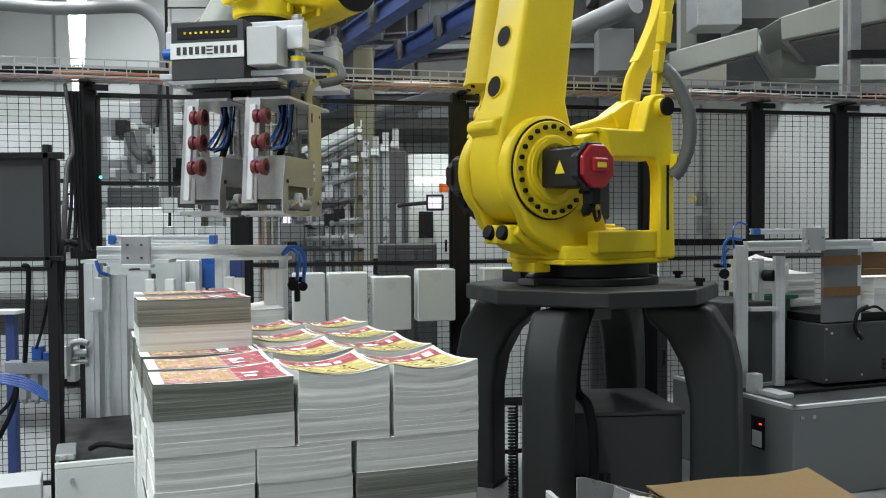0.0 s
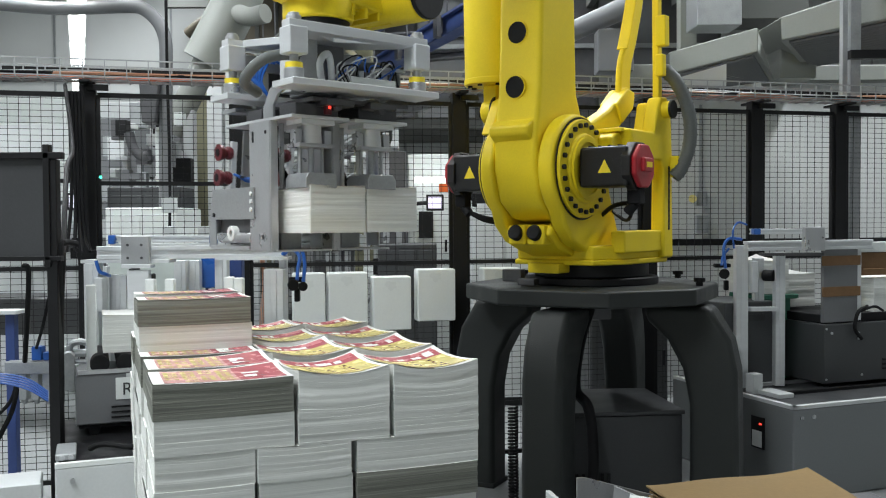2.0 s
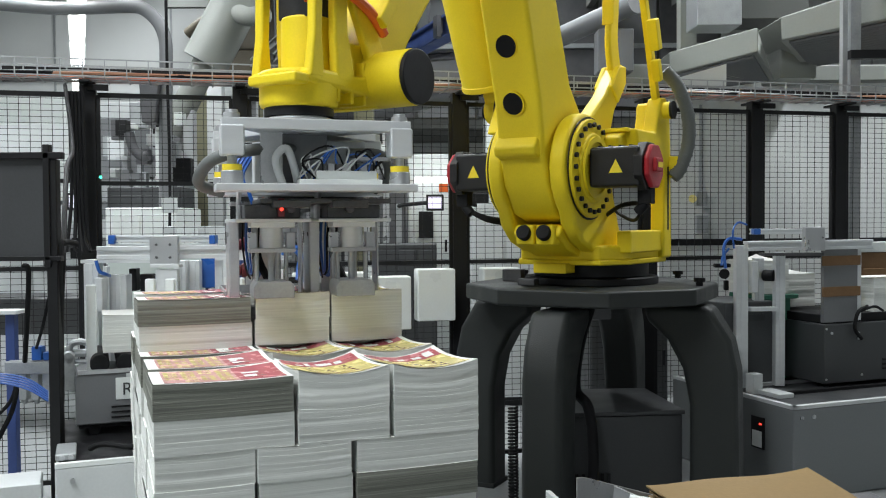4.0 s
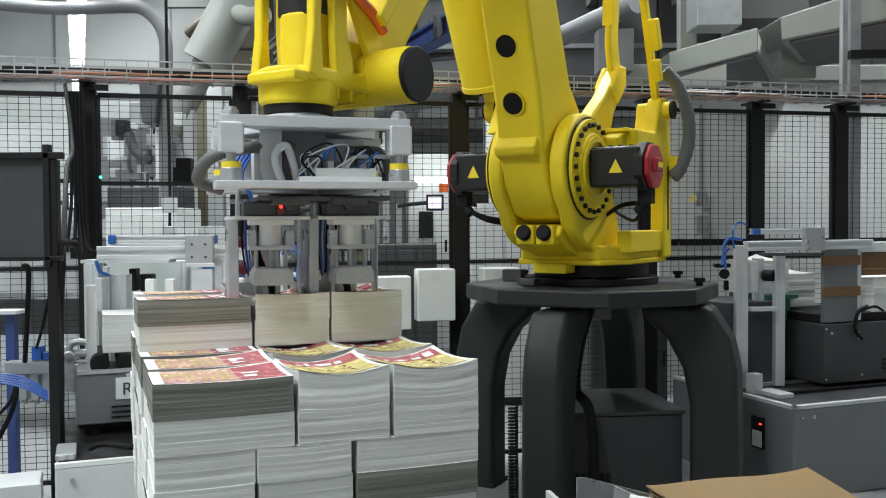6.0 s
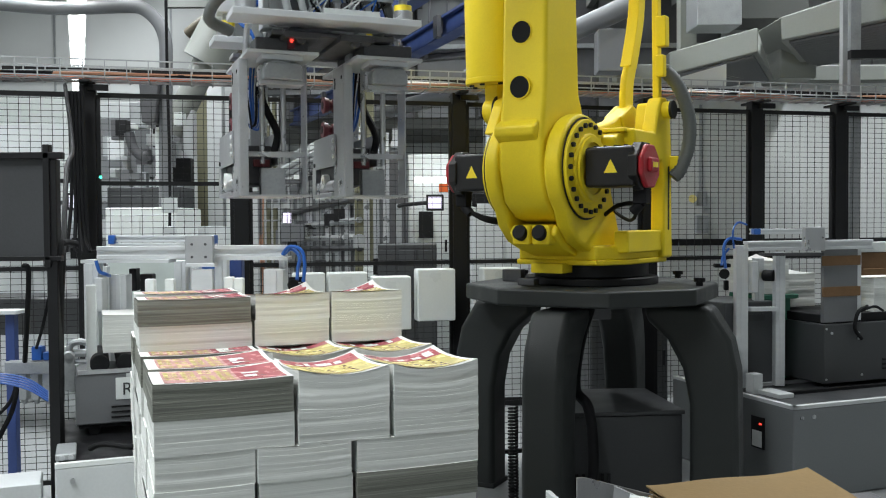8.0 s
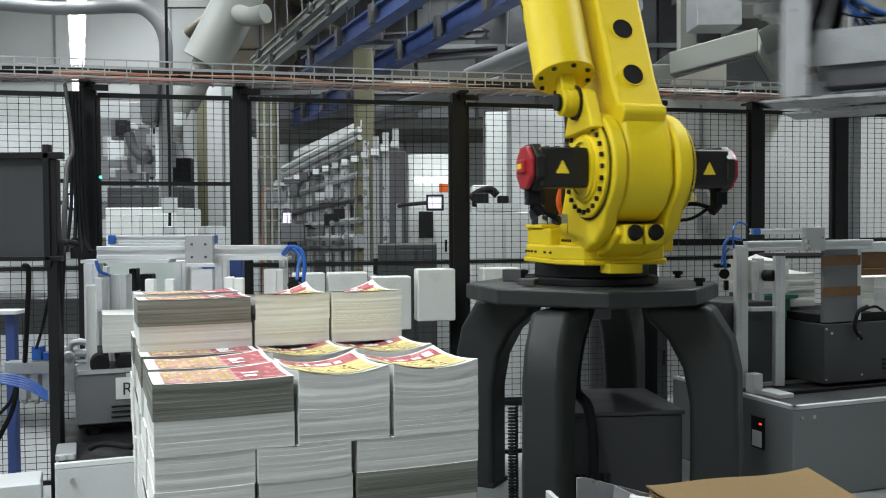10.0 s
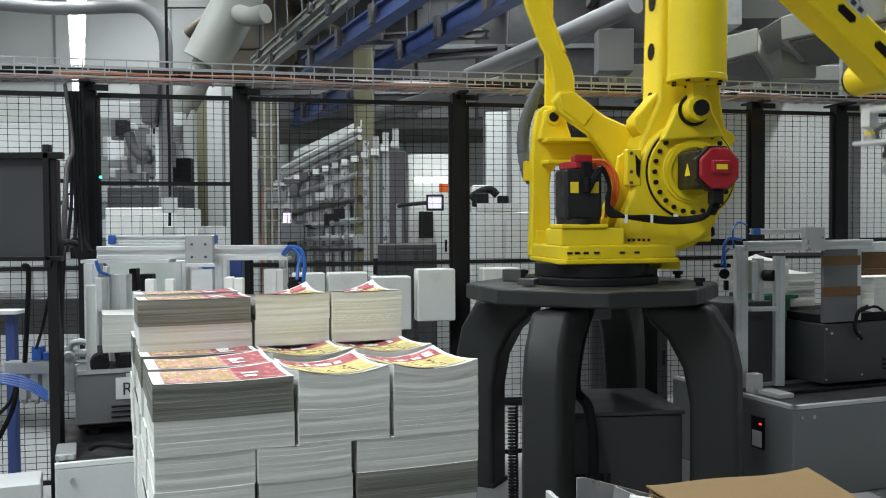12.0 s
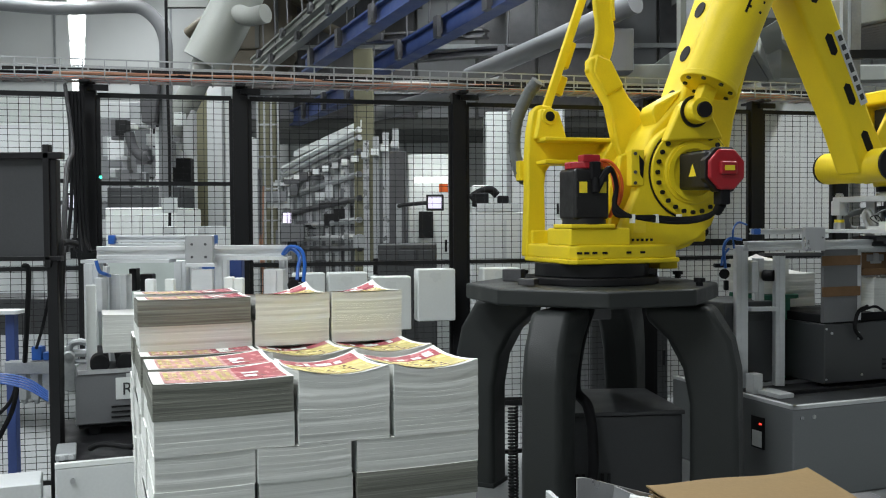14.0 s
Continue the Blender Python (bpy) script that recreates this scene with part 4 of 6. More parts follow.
def cover_print(w, d, sag, turn, seed, high):
    """The front page: a red field along one edge, a yellow one below it, and pale bars of lettering."""
    rnd = random.Random(seed)
    red, yel, bars = Shape(), Shape(), Shape()

    def patch(s, x0, x1, y0, y1, up):
        nx, ny = (6, 4) if abs(x1 - x0) > 0.2 else (1, 2)
        g = []
        for j in range(ny + 1):
            for i in range(nx + 1):
                a, b = x0 + (x1 - x0) * i / nx, y0 + (y1 - y0) * j / ny
                x, y = (a * w, b * d) if turn == 0 else (-b * w, a * d) if turn == 1 else (-a * w, -b * d)
                g.append((x, y, high + up + sag(x, y)))
        s.add(g, [(j * (nx + 1) + i, j * (nx + 1) + i + 1, (j + 1) * (nx + 1) + i + 1, (j + 1) * (nx + 1) + i) for j in range(ny) for i in range(nx)])

    edge = 0.12 if turn == 0 else 0.20
    patch(red, edge, 0.46, -0.45, 0.45, 0.0018)
    patch(yel, -0.42, edge, -0.45, 0.45, 0.0024)
    rows_, tall = (4, 0.105) if turn == 0 else (5, 0.055)
    for row in range(rows_):
        b = -0.40
        a = -0.40 + (edge + 0.40) * row / rows_
        while b < 0.36:
            wide = rnd.uniform(0.045, 0.085) * (1.0 if turn == 0 else 0.8)
            if rnd.random() < 0.85:
                patch(bars, a, a + tall * 0.32, b, b + wide, 0.0031)
                patch(bars, a + tall * 0.62, a + tall * 0.94, b, b + wide * rnd.uniform(0.5, 1.0), 0.0031)
                patch(bars, a + tall * 0.32, a + tall * 0.62, b + wide * 0.3, b + wide * 0.6, 0.0031)
            b += wide + rnd.uniform(0.012, 0.03)
    white = Shape()
    for k in range(5):
        b = rnd.uniform(-0.4, 0.25)
        patch(white, edge + 0.05, edge + rnd.uniform(0.10, 0.20), b, b + rnd.uniform(0.04, 0.14), 0.0031)
    return red, yel, bars, white


CACHE = {}


def stack(x, y, z, w, d, printed, turn, seed, curl=0.012, spin=0.0, lift=0.02, covers=True, high=0.150, fall=0.0):
    """One stack of magazines standing on the load at its own corner of the plan."""
    at = LOAD @ pose(x + w / 2, y + d / 2, z, 0, 0, spin)
    wide = w > d
    label = "magazine stack with %s edges and red and yellow cover" % ("dark banded" if printed else "pale paper")
    ob = thing("magazine_stack", label, "magazine stack", at, "magazine stacks on the pallet")
    body, dark, top, sag = stack_mesh(w, d, seed, printed, curl, turn, lift, high, fall)
    part("page_block", body, PAPER, ob)
    if printed:
        part("printed_block", dark, PAPERD, ob, "darker printed page edges")
    part("top_sheet", top, SHEET, ob)
    if covers:
        red, yel, bars, white = cover_print(w, d, sag, turn, seed, high)
        part("red_print", red, PINK, ob)
        part("field_print", yel, ROSE if turn == 0 else LEMON, ob)
        tagged(part("pale_lettering", white, SHEET, ob), kind="stuff")
        tagged(part("lettering", bars, LEMON if turn == 0 else DARKRED, ob), kind="stuff")
    return ob


SET_DOWN = []


def pallet():
    p = thing("pallet", "wooden pallet under the magazine stacks", "pallet", LOAD)
    wood = mat("pale_pallet_wood", (0.42, 0.29, 0.16), 0.75, 0, 0.2, 4, 0.3, 60, stretch=(1, 8, 8))
    z = DECK
    for k in range(5):
        part("deck_board", Shape().box((0.365, 0.06 + 0.27 * k, z - 0.011), (0.80, 0.12, 0.022)), wood, p)
    for x in (0.02, 0.365, 0.71):
        part("stringer", Shape().box((x, 0.6, z - 0.066), (0.10, 1.2, 0.088)), wood, p)
    h = z - 0.11
    lift = thing("lift_table", "dark grey lift table under the pallet", "lift table", LOAD)
    part("table_top", Shape().box((0.365, 0.6, h - 0.04), (0.84, 1.2, 0.08)), DARKSTEEL, lift)
    part("table_base", Shape().box((0.365, 0.6, (h - 0.08) / 2), (0.6, 0.9, h - 0.08)), DARKSTEEL, lift)
    g = GAP
    a, b = LONG + g, LONG + 2 * g + SHORT
    n = 0
    for layer in range(5):
        z = DECK + layer * HIGH
        flipped = layer % 2 == 1
        seen = layer >= 2
        cols = ((0, SHORT, LONG), (SHORT + g, SHORT, LONG), (2 * SHORT + 2 * g, LONG, SHORT)) if flipped else ((0, LONG, SHORT), (a, SHORT, LONG), (b, SHORT, LONG))
        for x, w, d in cols:
            y = 0.0
            while y + d < 1.24:
                n += 1
                rnd = random.Random(n)
                top = layer == 4
                stack(x + rnd.uniform(-0.003, 0.003), y + rnd.uniform(-0.004, 0.004), z, w, d, "below" if layer == 3 and w > d else (top and w > d), 0 if w > d else 1, n,
                      0.024 if top and w < d else 0.006, rnd.uniform(-0.7, 0.7), 0.010 if top and y < 0.6 else 0.0, top, HIGH, (0.014 if w < d else 0.005) if top else 0.0)
                y += d + g
    z = DECK + 5 * HIGH
    y0 = 0.56
    for k in range(2):
        stack(0.0 + 0.003 * k, y0 + k * (SHORT + g), z, LONG, SHORT, k == 0, 0, 60 + k, 0.004, 0.0, 0.004, True, CROWN, 0.007)
    for k, x in enumerate((a, b)):
        ob = stack(x, y0, z, SHORT, LONG, False, 1, 70 + k, 0.006, 0.0, 0.034, True, CROWN, 0.022)
        SET_DOWN.append((ob, ob.matrix_basis.copy()))


pallet()


# ---- cable tray on the fence ----
def cable_tray():
    tray = thing("cable_tray", "galvanised wire basket cable tray along the fence top", "cable tray", FENCE @ pose(0, 0, 2.022))
    lo, hi = -1.2, 6.0
    for y in (-0.11, 0.09):
        for z in (0.015, 0.055, 0.095):
            part("long_wire", Shape().box(((lo + hi) / 2, y, z), (hi - lo, 0.006, 0.006)), GALV, tray)
    for y in (-0.07, -0.02, 0.03, 0.07):
        part("long_wire", Shape().box(((lo + hi) / 2, y, 0.012), (hi - lo, 0.005, 0.005)), GALV, tray)
    hoop = Shape().box((0, -0.11, 0.053), (0.0055, 0.0055, 0.09)).box((0, 0.09, 0.053), (0.0055, 0.0055, 0.09)).box((0, -0.01, 0.008), (0.0055, 0.20, 0.0055))
    first = part("hoop", hoop, GALV, tray, at=pose(lo + 0.05, 0, 0))
    k = lo + 0.15
    while k < hi:
        o = new("hoop", first.data)
        o.parent = tray
        o.matrix_basis = pose(k, 0, 0)
        k += 0.10
    part("backing_rail", Shape().box(((lo + hi) / 2, 0.115, 0.075), (hi - lo, 0.03, 0.035)), BLACKP, tray, "black steel rail behind the tray")
    for x in POSTS:
        part("tray_bracket", Shape().box((x, -0.01, -0.008), (0.05, 0.24, 0.014)).box((x + 0.05, -0.05, -0.03), (0.10, 0.02, 0.03)), BLACKP, tray, bevel=0.003)
    rnd = random.Random(11)
    mats = [ORANGE, COPPER, SHEET, GALV, RUBBER, COPPER, BLACKP, SHEET]
    for k in range(14):
        y0, z0 = rnd.uniform(-0.09, 0.06), 0.022 + 0.004 * (k % 4)
        line = [(x, y0 + rnd.uniform(-0.02, 0.02), z0 + rnd.uniform(-0.004, 0.012)) for x in [lo + 0.4 * i for i in range(19)]]
        part("cable", Shape().tube(curve(line, 3), rnd.choice((0.004, 0.006, 0.008)), 6), mats[k % 8], tray)


cable_tray()


# ---- white boxes hung on the fence ----
def fence_box(x, z, w, h):
    b = thing("wall_box", "white plastic electrical box hung on the fence", "electrical box", FENCE @ pose(x, -0.09, z), "boxes on the fence")
    part("shell", Shape().box((0, 0.02, h / 2), (w, 0.09, h)), WHITEP, b, bevel=0.010)
    part("lid", Shape().box((0, -0.032, h / 2), (w - 0.006, 0.014, h - 0.006)), WHITEP, b, bevel=0.005)


for bx, bz, bw, bh in ((1.414, 0.785, 0.165, 0.29), (1.611, 0.80, 0.205, 0.275), (1.839, 0.77, 0.205, 0.28), (2.076, 0.81, 0.205, 0.275), (2.432, 0.81, 0.205, 0.275)):
    fence_box(bx, bz, bw, bh)


# ---- pick station behind the pallet ----
def profile(name, a, b, w, h, parent, label=""):
    """A slotted aluminium bar from a to b."""
    a, b = Vector(a), Vector(b)
    d = b - a
    m = Matrix.Translation(a) @ d.to_track_quat("X", "Z").to_matrix().to_4x4()
    n = d.length
    s = Shape().box((n / 2, 0, 0), (n, w * 0.55, h)).box((n / 2, 0, h * 0.34), (n, w, h * 0.30)).box((n / 2, 0, -h * 0.34), (n, w, h * 0.30))
    return part(name, s, ALU, parent, label, 0.0015, m)


def station():
    s = thing("pick_station", "aluminium profile frame of the stack pick station", "machine frame")
    profile("front_beam", (-1.304, 3.450, 1.220), (-0.617, 3.620, 1.217), 0.05, 0.05, s)
    profile("rear_beam", (-1.307, 3.600, 1.239), (-0.914, 3.700, 1.234), 0.045, 0.03, s)
    profile("air_cylinder", (-1.306, 3.600, 1.271), (-0.918, 3.700, 1.266), 0.04, 0.028, s, "silver pneumatic cylinder with blue ends")
    for q in ((-1.294, 3.590, 1.268), (-0.925, 3.690, 1.264)):
        part("cylinder_end", Shape().box(q, (0.024, 0.05, 0.035)), BLUEP, s, "blue cylinder end cap", 0.003)
    part("beam_shelf", Shape().box((-1.195, 3.480, 1.188), (0.33, 0.10, 0.012)), ALU, s)
    part("beam_shelf", Shape().box((-0.739, 3.580, 1.192), (0.28, 0.10, 0.012)), ALU, s)
    for x, w, y, t in ((-1.319, 0.055, 3.45, 1.181), (-1.332, 0.03, 3.6, 1.162), (-1.235, 0.065, 3.5, 1.136), (-1.102, 0.05, 3.85, 1.174), (-1.056, 0.045, 3.9, 1.172), (-0.906, 0.05, 3.75, 1.190), (-0.652, 0.075, 3.55, 1.151), (-0.632, 0.03, 3.62, 1.183)):
                part("upright", Shape().box((x, y, t / 2), (w, w, t)).box((x, y - w * 0.5, t / 2), (w * 0.3, 0.006, t)), ALU, s, bevel=0.002)
    part("back_panel", Shape().box((-1.244, 3.950, 1.052), (0.40, 0.02, 0.26)), GREENISH, s)
    part("foot_rail", Shape().box((-1.05, 3.6, 0.05), (0.95, 0.08, 0.06)), ALU, s)
    part("cylinder_bank", Shape().box((-1.195, 3.700, 1.092), (0.05, 0.05, 0.07)).box((-1.249, 3.700, 1.104), (0.03, 0.05, 0.09)), RUBBER, s, bevel=0.004)
    for x, z in ((-1.072, 1.007), (-1.000, 1.007), (-0.783, 1.013), (-0.748, 1.009)):
        part("white_paddle", Shape().box((x, 3.35, z), (0.036, 0.03, 0.24)), WHITEP, s, "white plastic guide paddle", 0.005)
    part("sensor", Shape().cyl((-0.574, 3.500, 1.090), (-0.561, 3.420, 1.096), 0.022, 16).cyl((-0.537, 3.500, 1.086), (-0.525, 3.420, 1.091), 0.018, 16).box((-0.559, 3.500, 1.112), (0.06, 0.03, 0.02)).box((-0.559, 3.500, 1.053), (0.02, 0.03, 0.05)), RUBBER, s, bevel=0.003)
    for k in range(2):
        part("air_hose", Shape().tube(curve([(-0.628, 3.580, 1.207), (-0.596, 3.550, 1.236), (-0.545, 3.500, 1.227), (-0.527, 3.480, 1.178), (-0.528, 3.450, 1.104)] if k else [(-0.632, 3.600, 1.202), (-0.591, 3.570, 1.227), (-0.552, 3.520, 1.198), (-0.556, 3.500, 1.155), (-0.556, 3.480, 1.111)]), 0.007, 8), BLUEP, s)
    part("air_hose", Shape().tube(curve([(-1.290, 3.400, 1.192), (-1.278, 3.400, 1.154), (-1.260, 3.420, 1.140), (-1.272, 3.500, 1.129)]), 0.007, 8), BLUEP, s)
    part("clamp_block", Shape().box((-1.275, 3.400, 1.070), (0.03, 0.05, 0.12)).box((-1.288, 3.400, 1.028), (0.05, 0.04, 0.05)), ALU, s, bevel=0.003)
    part("motor_drum", Shape().cyl((-1.016, 3.950, 1.124), (-1.055, 4.100, 1.116), 0.075, 28), BLUEP, s, "blue drum motor", 0.006)
    part("blue_cabinet", Shape().box((-0.961, 4.100, 1.120), (0.13, 0.06, 0.16)), BLUE, s, bevel=0.006)
    for k, u in enumerate((460, 464)):
        part("riser_cable", Shape().tube(curve([(-0.945, 4.800, 1.523) if k else (-0.955, 4.800, 1.611), (-0.944, 4.750, 1.257), (-0.925, 4.700, 1.025), (-0.930, 4.650, 0.769)]), 0.012, 8), COPPER if k else MACHINE, s)


GREENISH = mat("pale_green_panel", (0.50, 0.55, 0.52), 0.4, 0, 0.06, 4, 0.04)
station()

pusher = thing("pusher_carriage", "milled steel carriage block with a hanging push plate", "carriage", pose(0, 0, 0))


def build_pusher():
    part("block", Shape().box((-1.147, 3.420, 1.226), (0.105, 0.03, 0.115)), STEEL, pusher, bevel=0.003)
    for x, z in ((-1.173, 1.250), (-1.122, 1.250), (-1.173, 1.202), (-1.122, 1.202)):
        part("bolt", Shape().cyl((x, 3.406, z), (x, 3.40, z), 0.005, 10), DARKSTEEL, pusher)
    part("slide", Shape().box((-1.141, 3.420, 1.171), (0.11, 0.05, 0.014)), ALU, pusher, bevel=0.002)
    part("push_plate", Shape().box((-1.137, 3.420, 1.046), (0.082, 0.035, 0.22)), ALU, pusher, bevel=0.003)


build_pusher()

# ---- shuttle that carries the next stack ----
shuttle = thing("roller_shuttle", "grey sheet-metal roller shuttle carrying a magazine stack", "shuttle conveyor", pose(-1.255, 3.1, 0.60, 0, 0, 21))


def build_shuttle():
    g = shuttle
    body = [(0.0, 0.04), (0.0, 0.215), (0.62, 0.215), (0.62, 0.04)]
    part("housing", Shape().prism(body, 0.0, 0.30), MACHINE, g, bevel=0.006)
    for k in range(7):
        x = 0.08 + 0.085 * k
        part("roller", Shape().cyl((x, 0.01, 0.246), (x, 0.29, 0.246), 0.032, 20), RUBBER, g, bevel=0.004)
    part("side_rail", Shape().box((0.31, 0.0, 0.222), (0.60, 0.012, 0.014)), STEEL, g)
    part("label_plate", Shape().box((0.19, -0.002, 0.16), (0.12, 0.003, 0.075)), WHITEP, g, "pale label plate with dark letters")
    part("letter_r", letters("RI", 0.062, 0.15, -0.0045, 0.137), DARKGREY, g)
    part("small_plate", Shape().box((0.21, -0.002, 0.205), (0.09, 0.003, 0.014)), PALEGREY, g)
    for k in range(3):
        part("vent_slot", Shape().box((0.19, -0.002, 0.098 - 0.018 * k), (0.15, 0.004, 0.006)), BLACKP, g)
    for x in (0.06, 0.40):
        part("castor", Shape().cyl((x, 0.02, 0.02), (x, 0.06, 0.02), 0.02, 16), RUBBER, g)
    part("floor_tray", Shape().box((0.31, 0.15, 0.033), (0.6, 0.26, 0.014)), BLACKP, g)
    part("guide_post", Shape().box((0.055, 0.10, 0.365), (0.036, 0.03, 0.30)), WHITEP, g, "white plastic guide post", 0.005)
    part("end_fitting", Shape().box((-0.03, 0.05, 0.22), (0.06, 0.06, 0.12)).cyl((-0.02, 0.02, 0.27), (-0.02, 0.08, 0.27), 0.02, 14), GALV, g, bevel=0.003)


def letters(words, size, x, y, z):
    """Flat capital letters that stand upright and face to the front."""
    text = bpy.data.curves.new("lettering", "FONT")
    text.body, text.size, text.extrude = words, size, 0.001
    flat = bpy.data.objects.new("lettering_flat", text)
    scene.collection.objects.link(flat)
    me = bpy.data.meshes.new_from_object(flat.evaluated_get(bpy.context.evaluated_depsgraph_get()))
    bpy.data.objects.remove(flat)
    return Shape().add([(x + v.co.x, y - v.co.z, z + v.co.y) for v in me.vertices], [tuple(p.vertices) for p in me.polygons])


build_shuttle()
body_, dark_, top_, sag_ = stack_mesh(0.297, 0.21, 91, False, 0.004, 0, 0.02, 0.130)
waiting = thing("magazine_stack", "stack of magazines with pale paper edges on rollers", "magazine stack", pose(-1.255, 3.1, 0.60, 0, 0, 21) @ pose(0.24, 0.15, 0.279))
part("page_block", body_, PAPER, waiting)
part("top_sheet", top_, SHEET, waiting)


def left_base():
    b = thing("conveyor_base", "white painted steel conveyor base cabinet", "conveyor base", pose(-1.175, 2.74, 0, 0, 0, 21))
    part("cabinet", Shape().box((0.42, 0.35, 0.295), (0.84, 0.70, 0.59)), PALEGREY, b, bevel=0.008)
    part("edge_strip", Shape().box((0.42, 0.01, 0.597), (0.84, 0.02, 0.014)), WHITEP, b)
    part("deck", Shape().box((0.42, 0.36, 0.596), (0.82, 0.66, 0.010)), BLACKP, b)
    part("corner_bracket", Shape().box((0.03, 0.12, 0.612), (0.06, 0.16, 0.022)), GALV, b, bevel=0.006)
    for x, z in ((0.05, 0.55), (0.02, 0.612), (0.045, 0.612)):
        part("screw", Shape().cyl((x, -0.002 if z < 0.6 else 0.040, z), (x, -0.012 if z < 0.6 else 0.034, z), 0.008, 12), STEEL, b)
    part("hose", Shape().tube(curve([(0.10, 0.10, 0.62), (0.14, 0.06, 0.64), (0.24, 0.04, 0.625), (0.40, 0.05, 0.615)]), 0.009, 8), RUBBER, b)
    c = thing("cable_box", "small white cable box beside the conveyor base", "box", pose(-1.36, 2.72, 0, 0, 0, 21))
    part("box", Shape().box((0.06, 0.1, 0.265), (0.15, 0.2, 0.53)), PALEGREY, c, bevel=0.005)
    part("flap", Shape().prism([(-0.03, 0.54), (0.14, 0.54), (0.14, 0.48), (-0.06, 0.48)], -0.01, 0.0), PALEGREY, c, bevel=0.003)


left_base()


def screen_stand():
    s = thing("screen_board", "dark grey board in a black steel frame on a post", "board")
    part("board", Shape().box((-1.376, 3.000, 1.389), (0.22, 0.012, 0.34)), DARKGREY, s)
    part("frame", Shape().box((-1.288, 2.990, 1.388), (0.022, 0.03, 0.40)).box((-1.386, 2.990, 1.552), (0.30, 0.03, 0.022)).box((-1.393, 2.990, 1.217), (0.30, 0.03, 0.016)), BLACKP, s, bevel=0.003)
    part("post", Shape().box((-1.275, 3.0, 0.77), (0.036, 0.036, 1.54)), BLACKP, s, bevel=0.003)
    part("side_cable", Shape().tube(curve([(-1.763, 4.300, 1.982), (-1.612, 4.000, 1.667), (-1.475, 3.600, 1.544), (-1.286, 3.100, 1.247), (-1.277, 3.050, 1.021), (-1.280, 3.050, 0.756), (-1.267, 3.000, 0.615)]), 0.009, 8), RUBBER, s)
    part("side_cable", Shape().tube(curve([(-1.242, 3.100, 1.262), (-1.260, 3.050, 1.267), (-1.256, 3.000, 1.231), (-1.271, 3.020, 0.874)]), 0.011, 8), RUBBER, s)
    part("side_cable", Shape().tube(curve([(-1.425, 3.100, 1.190), (-1.406, 3.100, 1.171), (-1.413, 3.100, 1.017), (-1.470, 3.200, 0.848)]), 0.009, 8), RUBBER, s)
    part("side_cable", Shape().tube(curve([(-1.335, 3.100, 1.093), (-1.384, 3.150, 0.973), (-1.476, 3.300, 0.874)]), 0.006, 6), RUBBER, s)
    part("side_cable", Shape().tube(curve([(-1.632, 3.300, 0.525), (-1.568, 3.300, 0.649), (-1.542, 3.300, 0.751), (-1.524, 3.300, 0.813)]), 0.009, 8), RUBBER, s)
    part("side_cable", Shape().tube(curve([(-1.605, 3.250, 0.639), (-1.578, 3.300, 0.679), (-1.554, 3.300, 0.731), (-1.545, 3.300, 0.803)]), 0.007, 8), RUBBER, s)
    for k in range(5):
        part("wall_cable", Shape().tube(curve([(-1.767 + 0.016 * k, 4.35, 1.96), (-1.762 + 0.016 * k, 4.35, 1.7), (-1.766 + 0.019 * k, 4.36, 1.45 - 0.05 * k), (-1.77 + 0.037 * k, 4.3, 1.2)]), 0.008, 6), RUBBER, s)


screen_stand()


def air_unit():
    a = thing("air_service_unit", "blue and grey compressed-air manifold with blue hoses", "air unit")
    x0 = -1.608
    part("stand", Shape().box((x0, 3.4, 0.50), (0.034, 0.034, 1.0)), BLUE, a, bevel=0.002)
    part("stand_top", Shape().box((x0 - 0.02, 3.4, 1.005), (0.12, 0.10, 0.012)), ALU, a)
    part("manifold", Shape().box((-1.494, 3.300, 0.813), (0.17, 0.05, 0.045)), GALV, a, bevel=0.003)
    for x, z, h in ((-1.466, 0.864, 0.05), (-1.425, 0.854, 0.03)):
        part("regulator", Shape().box((x, 3.3, z), (0.036, 0.04, h)), BLUEP, a, "blue pressure regulator", 0.004)
    for x in (-1.518, -1.474, -1.433):
        part("filter_bowl", Shape().box((x, 3.3, 0.745), (0.028, 0.035, 0.10)).cyl((x, 3.3, 0.68), (x, 3.3, 0.70), 0.010, 10), GALV, a, bevel=0.003)
    for k in range(5):
        part("air_hose", Shape().tube(curve([(-1.75, 3.2, 0.80 - 0.006 * k), (-1.56, 3.2, 0.805 - 0.008 * k), (-1.46, 3.2, 0.785 - 0.009 * k), (-1.39, 3.2, 0.74 - 0.008 * k)]), 0.0038, 6), BLUEP, a)
    part("pipe_run", Shape().tube(curve([(-1.397, 3.400, 0.817), (-1.390, 3.400, 0.876), (-1.358, 3.400, 0.891), (-1.324, 3.400, 0.885)]), 0.012, 8), GALV, a)
    part("pipe_run", Shape().tube([(-1.426, 3.420, 0.846), (-1.333, 3.420, 0.846)], 0.016, 8).tube([(-1.427, 3.420, 0.814), (-1.333, 3.420, 0.814)], 0.010, 8), GALV, a)
    part("valve", Shape().box((-1.341, 3.300, 0.791), (0.03, 0.04, 0.06)).box((-1.356, 3.250, 0.840), (0.036, 0.03, 0.11)), PALEGREY, a, bevel=0.003)


air_unit()


# ---- pick station on the other side ----
RIGHT = pose(1.64, 4.27, -0.27, 0, 0, 21) @ Matrix.Scale(1.2, 4)


